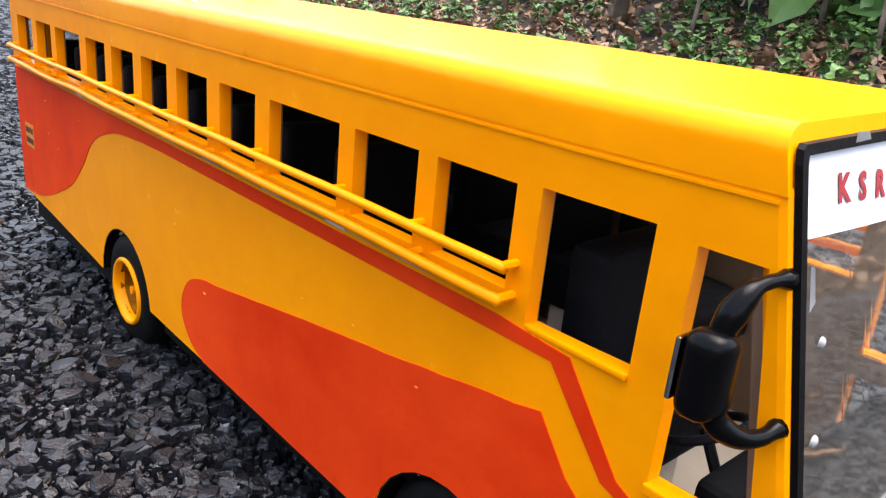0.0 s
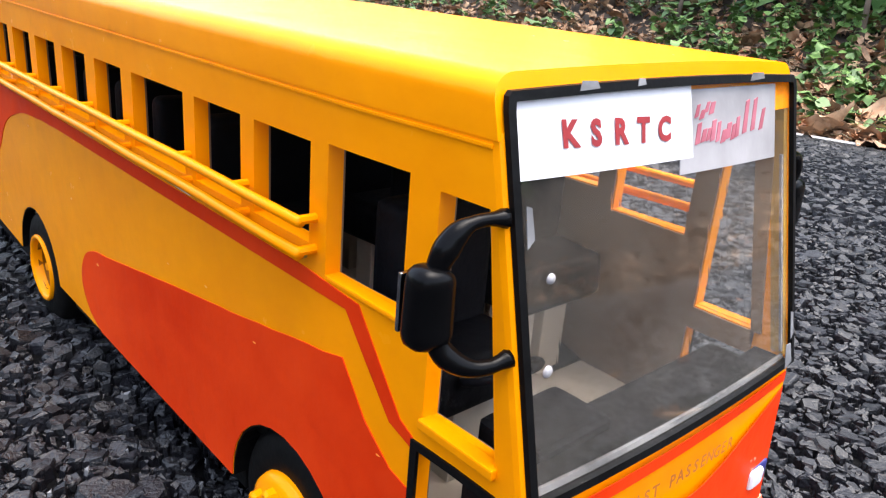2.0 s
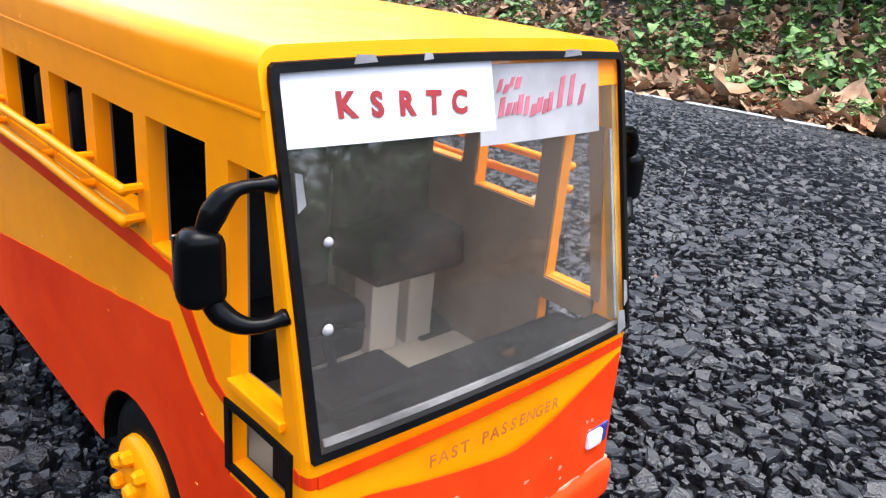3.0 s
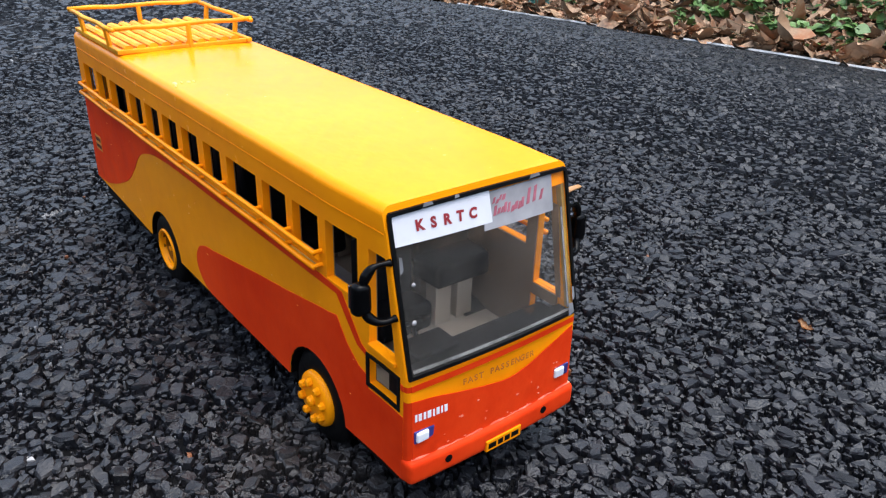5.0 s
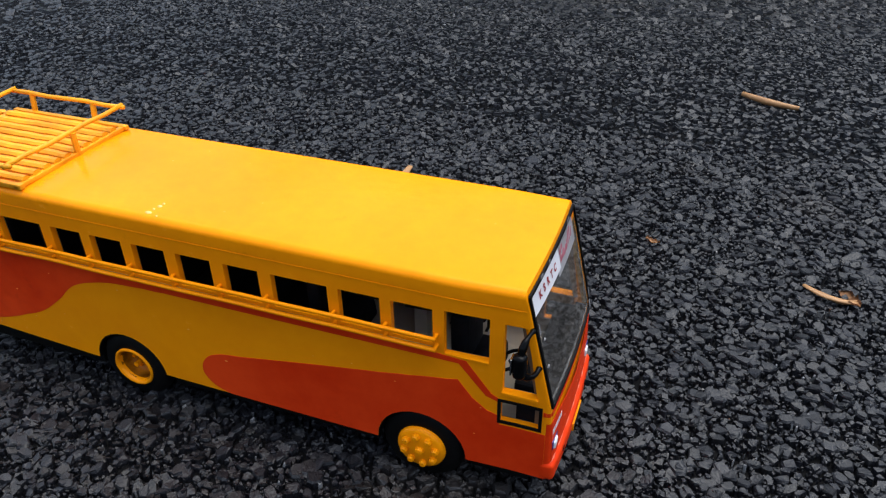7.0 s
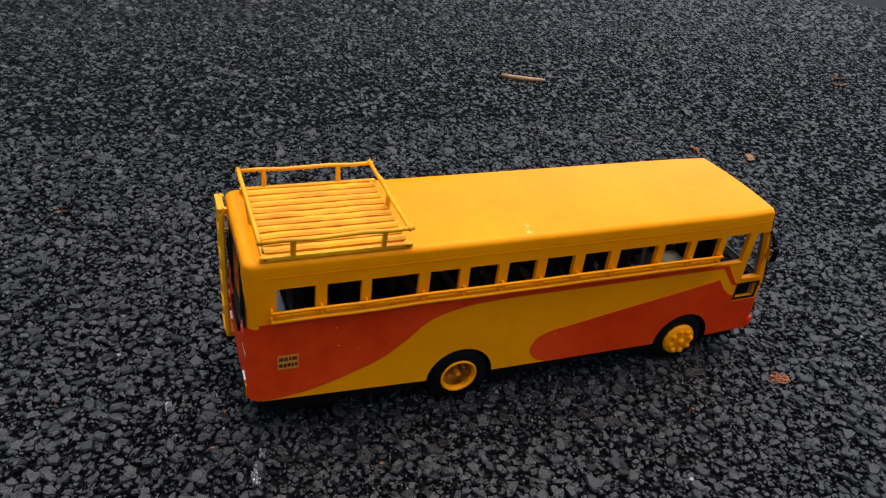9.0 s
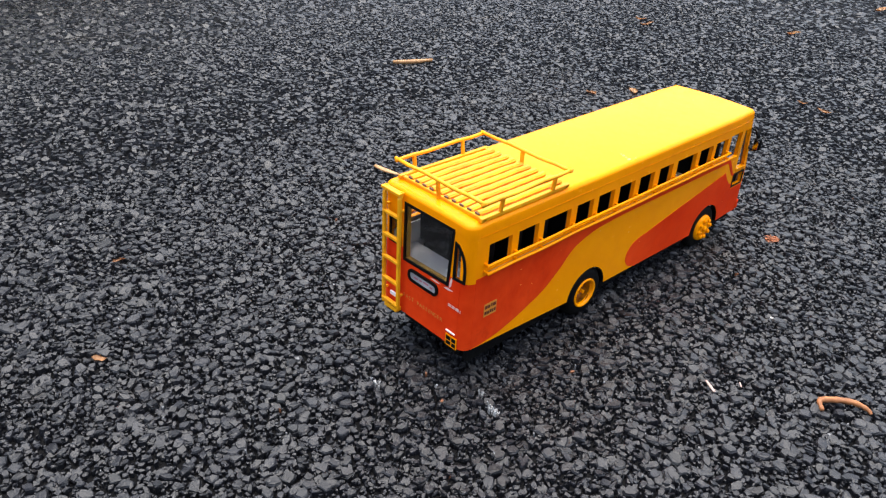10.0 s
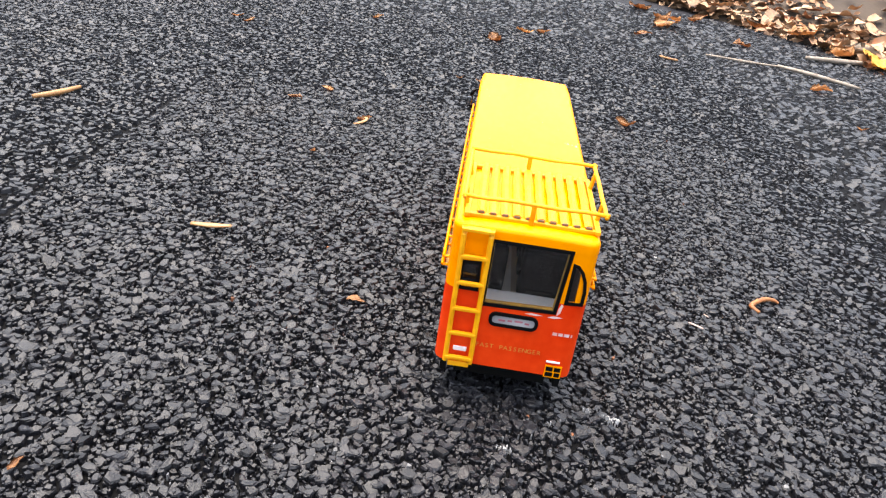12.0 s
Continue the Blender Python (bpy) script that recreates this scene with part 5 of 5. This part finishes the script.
bm = bmesh.new()
rows = []
for off, dz in ((0.3, -0.12), (-0.3, 0.05), (-2, 0.25), (-6, 1.0), (-14, 3.0), (-30, 8), (-60, 14)):
    rows.append([bm.verts.new((x, near_edge_y(x) + off + 0.5 * noise.noise((x * 0.4, off, 1)), float(road_height(x, near_edge_y(x))) + dz + (0.2 * noise.noise((x * 0.5, off, 4)) if off < -1 else 0))) for x in np.linspace(-60, 60, 81)])
for a, b in zip(rows, rows[1:]):
    for i in range(80):
        bm.faces.new((a[i], a[i + 1], b[i + 1], b[i]))
tagged(part("near_bank", bm, SOIL, smooth=True), "dark soil verge strewn with leaves", "bank", kind="structure")
near_litter = ([], [])
for k in range(3000):
    x = lrng.uniform(14, 40) if k < 1800 else lrng.uniform(-40, 48)
    y = near_edge_y(x) + 0.4 - abs(lrng.normal(0, 3.2))
    size = lrng.uniform(0.25, 0.8)
    pts, faces = leaf_blade(size, size * lrng.uniform(0.22, 0.36), lrng.uniform(-0.2, 0.6), lrng.uniform(0.1, 0.6), lrng)
    rise = float(np.interp(near_edge_y(x) - y, [-0.5, 0.3, 2, 6, 14], [0, 0.05, 0.25, 1.0, 4.0]))
    place_leaf(near_litter, pts, faces, (x, y, float(road_height(x, near_edge_y(x))) + rise + lrng.uniform(0.03, 0.25)), lrng.uniform(0, 6.3), lrng.normal(0, 0.3), lrng.normal(0.1, 0.35), lrng)
stuff("near_leaf_litter", near_litter, DRY, "brown dead leaves strewn over the near verge", "leaf litter")


# unseen tree crowns added behind the near verge to cut sky light from there
unseen_woods = ([], [])
for _ in range(5200):
    x, y = lrng.uniform(-70, 16), lrng.uniform(-66, -42)
    size = lrng.uniform(2.0, 4.0)
    pts, faces = leaf_blade(size, size * 0.36, lrng.uniform(-0.4, 0.2), lrng.uniform(0.05, 0.3), lrng, 3)
    tall = 12 + 5 * noise.noise((x * 0.06, 9.0, 0.0))
    place_leaf(unseen_woods, pts, faces, (x, y, 4 + lrng.uniform(0, 1) ** 0.9 * tall), lrng.uniform(0, 6.3), lrng.uniform(-0.3, 0.9), lrng.normal(0, 0.5), lrng)
# an unseen far row, added to darken what the windscreen mirrors
for _ in range(3600):
    x, y = lrng.uniform(66, 88), lrng.uniform(-60, 80)
    size = lrng.uniform(1.6, 3.2)
    pts, faces = leaf_blade(size, size * 0.36, lrng.uniform(-0.4, 0.2), lrng.uniform(0.05, 0.3), lrng, 3)
    place_leaf(unseen_woods, pts, faces, (x, y, lrng.uniform(0, 1) * (17 + 5 * noise.noise((y * 0.08, 4.0, 0.0)))), lrng.uniform(0, 6.3), lrng.uniform(-0.3, 0.9), lrng.normal(0, 0.5), lrng)
stuff("woods_leaves", unseen_woods, GREEN, "added dark green crowns out of view that block the low sky", "trees")


# ---- loose things on the road ----
def on_road(x, y, lift=0.05):
    return Vector((x, y, float(road_height(x, y)) + lift))


def stalk(a, b, r, mat, name, label, category, bend=0.06, group="", flat=False):
    p, q = on_road(*a, 0.06 + r), on_road(*b, 0.06 + r)
    n = (q - p).cross(Vector((0, 0, 1))).normalized()
    line = [p.lerp(q, k / 6) - p.lerp(q, 0.5) + n * bend * math.sin(math.pi * k / 6) for k in range(7)]
    bm = tube(line, [r * (0.55 + 0.6 * math.sin(math.pi * (0.15 + 0.75 * k / 6))) * (1 + 0.25 * noise.noise((k * 1.3, a[0], a[1]))) for k in range(7)], 7)
    if flat:
        for v in bm.verts:
            v.co.z *= 0.45
    ob = part(name, bm, mat, smooth=True)
    ob.location = p.lerp(q, 0.5) * D
    return tagged(ob, label, category, group)


stalk((6.19, 8.0), (6.98, 7.6), 0.042, STRAW, "straw", "pale dry straw stalk lying on asphalt", "straw", group="straws")
stalk((6.91, 2.69), (7.37, 2.53), 0.03, STRAW, "straw", "split pale brown straw lying on asphalt", "straw", group="straws", flat=True)
stalk((7.10, 2.58), (7.38, 2.60), 0.018, STRAW, "straw", "thin brown straw beside another one", "straw", group="straws")
stalk((2.41, 3.80), (2.49, 3.33), 0.042, STRAW, "straw", "short flat dry straw lying on asphalt", "straw", bend=0.02, group="straws", flat=True)
bark_line = smooth_line([(-0.21, 0.10, 0.02), (-0.13, 0.17, 0.035), (-0.06, 0.15, 0.035), (0.05, 0.03, 0.045), (0.12, -0.08, 0.045), (0.15, -0.19, 0.02), (0.135, -0.235, 0.0)], 4)
bm = tube(bark_line, [0.016 + 0.016 * math.sin(math.pi * min(1, 0.1 + k / 26)) + 0.003 * math.sin(k * 2.4) for k in range(25)], 7)
ob = part("bark_strip", bm, ORANGE_BARK, smooth=True)
ob.location = on_road(2.66, -3.22, 0.055) * D
tagged(ob, "hooked orange-brown strip of bark lying on asphalt", "bark")
stalk((1.93, -2.16), (1.84, -2.31), 0.016, PINKISH, "husk", "pale pinkish seed husk lying on asphalt", "husk", bend=0.0, group="husks", flat=True)
stalk((2.19, -2.39), (2.13, -2.44), 0.008, PINKISH, "husk", "tiny white husk lying on asphalt", "husk", bend=0.0, group="husks", flat=True)
stalk((18.5, -6.0), (18.9, -8.6), 0.032, TWIG, "branch", "long bare grey branch lying on the road", "branch", bend=0.1, group="branches")
stalk((18.8, -8.3), (17.75, -10.5), 0.055, TWIG, "branch", "thick peeling grey branch lying on the road", "branch", bend=-0.1, group="branches")
stalk((21.4, -10.1), (23.9, -13.9), 0.08, TWIG, "branch", "stout grey branch at the road's edge", "branch", bend=0.15, group="branches")
stalk((17.0, -4.3), (16.8, -4.8), 0.03, DRY_ONE, "twig", "brown twig lying on asphalt", "twig", group="twigs")

fallen = [((7.24, 2.70), (7.37, 2.47)), ((8.90, 3.71), (8.71, 3.46)), ((8.05, 4.17), (7.95, 3.87)), ((9.60, -2.20), (9.22, -2.50)), ((17.4, -0.1), (17.5, -0.62)),
          ((17.8, -0.72), (17.84, -1.12)), ((16.1, 0.55), (15.5, 0.35)), ((14.0, 7.0), (14.3, 6.8)), ((22.3, -5.1), (23.5, -6.0)), ((16.44, -8.57), (16.37, -9.11)),
          ((12.8, -8.42), (12.68, -8.64)), ((-1.71, 3.54), (-1.57, 3.5)), ((1.28, 1.65), (1.28, 1.46)), ((14.45, 7.45), (14.52, 7.16)),
          ((16.43, 4.02), (16.69, 3.8)), ((11.13, 1.24), (11.2, 1.06)), ((-2.57, 1.9), (-2.47, 1.79)), ((11.0, 0.77), (10.99, 0.47)), ((21.8, 3.8), (22.2, 3.5)), ((5.39, 3.08), (5.53, 3.04)),
          ((24.0, -5.2), (24.6, -5.9)), ((21.5, -7.6), (21.9, -8.3)), ((25.3, -6.8), (25.9, -7.6)), ((26.0, -4.6), (26.6, -5.5)), ((20.2, -4.0), (20.5, -4.6))]
for (ax, ay), (bx, by) in fallen:
    size = math.hypot(bx - ax, by - ay) * 1.1
    pts, faces = leaf_blade(size, size * lrng.uniform(0.14, 0.24), lrng.uniform(0.1, 0.5), lrng.uniform(0.3, 1.0), lrng, 10, 2)
    bm = bmesh.new()
    vs = [bm.verts.new(Vector(p) - Vector((size / 2, 0, 0))) for p in pts]
    for f in faces:
        bm.faces.new([vs[i] for i in f])
    ob = part("fallen_leaf", thicken(bm, 0.008), DRY_ONE, smooth=True)
    c = on_road((ax + bx) / 2, (ay + by) / 2, 0.06)
    ob.matrix_world = pose(*(c * D), 0, 0, math.degrees(math.atan2(by - ay, bx - ax)))
    tagged(ob, "small curled orange-brown leaf lying on asphalt", "leaf", "fallen leaves")

crush_rng = random.Random(14)
bm = bmesh.new()
for _ in range(90):
    q, a = 0.085 * crush_rng.random() ** 0.7, crush_rng.uniform(0, math.tau)
    c = Vector((q * 1.25 * math.cos(a), q * math.sin(a), 0.045 + 0.02 * crush_rng.random()))
    turn, ln, wd = crush_rng.uniform(0, math.tau), crush_rng.uniform(0.014, 0.04), crush_rng.uniform(0.006, 0.013)
    d, n = Vector((math.cos(turn), math.sin(turn), crush_rng.uniform(-0.25, 0.25))), Vector((-math.sin(turn), math.cos(turn), crush_rng.uniform(-0.4, 0.4)))
    top = [bm.verts.new(c + d * u * ln + n * w * wd) for u, w in ((-1, 0), (-0.2, -1), (0.9, -0.3), (0.5, 0.8))]
    low = [bm.verts.new(v.co - Vector((0, 0, 0.006))) for v in top]
    bm.faces.new(top)
    bm.faces.new(low[::-1])
    for k in range(4):
        bm.faces.new((top[k], low[k], low[(k + 1) % 4], top[(k + 1) % 4]))
ob = part("crushed_leaf", bm, CRUSHED)
ob.location = on_road(5.30, -1.16, 0.0) * D
tagged(ob, "crushed orange-brown leaf ground into the asphalt", "leaf")

# large leaves at the edge of the near verge
for x, y, size, yaw, mat, label in ((22.6, -12.9, 1.5, 20, YOLK, "large yellow fallen leaf at the road's edge"), (24.0, -13.0, 1.4, 70, TWIG, "large grey dead leaf at the road's edge"),
                                    (23.2, -12.1, 1.6, 160, DRY_ONE, "large brown dead leaf at the road's edge"), (25.6, -11.2, 1.5, 120, DRY_ONE, "large brown dead leaf at the road's edge"),
                                    (22.9, -5.6, 0.9, 130, DRY_ONE, "brown dead leaf lying near the road's edge"), (25.6, -9.6, 1.3, 100, DRY_ONE, "large brown dead leaf at the road's edge")):
    pts, faces = leaf_blade(size, size * lrng.uniform(0.20, 0.28), lrng.uniform(0.1, 0.4), lrng.uniform(0.2, 0.8), lrng, 12, 3)
    bm = bmesh.new()
    vs = [bm.verts.new(Vector(p) - Vector((size / 2, 0, 0))) for p in pts]
    for f in faces:
        bm.faces.new([vs[i] for i in f])
    ob = part("dry_leaf", thicken(bm, 0.012), mat, smooth=True)
    ob.matrix_world = pose(x * D, y * D, (float(road_height(x, y)) + 0.28) * D, 8, -6, yaw)
    tagged(ob, label, "leaf", "near verge leaves")

# crushed white grit rubbed into the stones
for cx, cy, w, h in ((-0.63, -0.09, 0.045, 0.09), (-0.21, -0.51, 0.04, 0.06), (-0.02, -1.07, 0.045, 0.14), (0.06, -0.86, 0.03, 0.06)):
    tagged(chippings("white_grit", (cx - w, cy - h), (cx + w, cy + h), 0.013, 5, rng, lambda x, y: rng.uniform(0.05, 1, len(x)) > ((x - cx) / w) ** 2 + ((y - cy) / h) ** 2 + 0.45 * rng.uniform(0, 1, len(x)), 0.010, 0.064, CHIP), "crushed white grit caught between road stones", "grit", kind="stuff")
for x, y in ((6.19, 1.05), (3.63, -2.0), (11.85, 4.3), (2.42, 6.2), (4.93, 2.0)):
    ob = chippings("pale_pebble", (x - 0.05, y - 0.05), (x + 0.06, y + 0.06), 0.1, 7, rng, lambda a, b: np.arange(len(a)) == 0, 0.030 if x == 6.19 else 0.020, 0.060, CHIP)
    tagged(ob, "small whitish pebble lying on asphalt", "pebble", "pale pebbles")


# ---- the larger road stones nearest the bus, each a piece of the road ----
def stone_mesh(k):
    r = random.Random(100 + k)
    bm = bmesh.new()
    n = r.choice((6, 7, 8))
    angles = [(i + r.uniform(-0.3, 0.3)) * math.tau / n for i in range(n)]
    far = [r.uniform(0.8, 1.15) for _ in angles]
    squash, tilt, lean = r.uniform(0.6, 0.95), r.uniform(-0.1, 0.1), r.uniform(-0.1, 0.1)
    rings = []
    for shrink, z in ((1.0, -0.02), (0.92, 0.045), (0.70, 0.062)):
        row = []
        for a, f in zip(angles, far):
            x, y = 0.075 * shrink * f * math.cos(a) * r.uniform(0.96, 1.04), 0.075 * shrink * f * math.sin(a) * squash
            row.append(bm.verts.new(Vector((x, y, z + (tilt * x + lean * y if z > 0 else 0) + r.uniform(-0.003, 0.003))) * D))
        rings.append(row)
    for a, b in zip(rings, rings[1:]):
        for i in range(n):
            bm.faces.new((a[i], a[(i + 1) % n], b[(i + 1) % n], b[i]))
    bm.faces.new(rings[-1])
    me = bpy.data.meshes.new("stone")
    bm.to_mesh(me)
    bm.free()
    me.materials.append(STONE_ONE)
    return me


stone_shapes = [stone_mesh(k) for k in range(14)]
stone_rng = random.Random(21)
for _ in range(300):
    while True:
        x, y = stone_rng.uniform(-2.4, 7.4), stone_rng.uniform(-3.2, 2.2)
        if not (-0.15 < x < 5.4 and -0.8 < y < 0.8):
            break
    ob = new("stone", stone_rng.choice(stone_shapes))
    ob.parent = road
    size = stone_rng.uniform(0.65, 1.3)
    ob.matrix_local = pose(x * D, y * D, float(road_height(x, y)) * D, 0, 0, stone_rng.uniform(0, 360)) @ Matrix.Diagonal((size, size, 0.85 + 0.15 * size, 1))
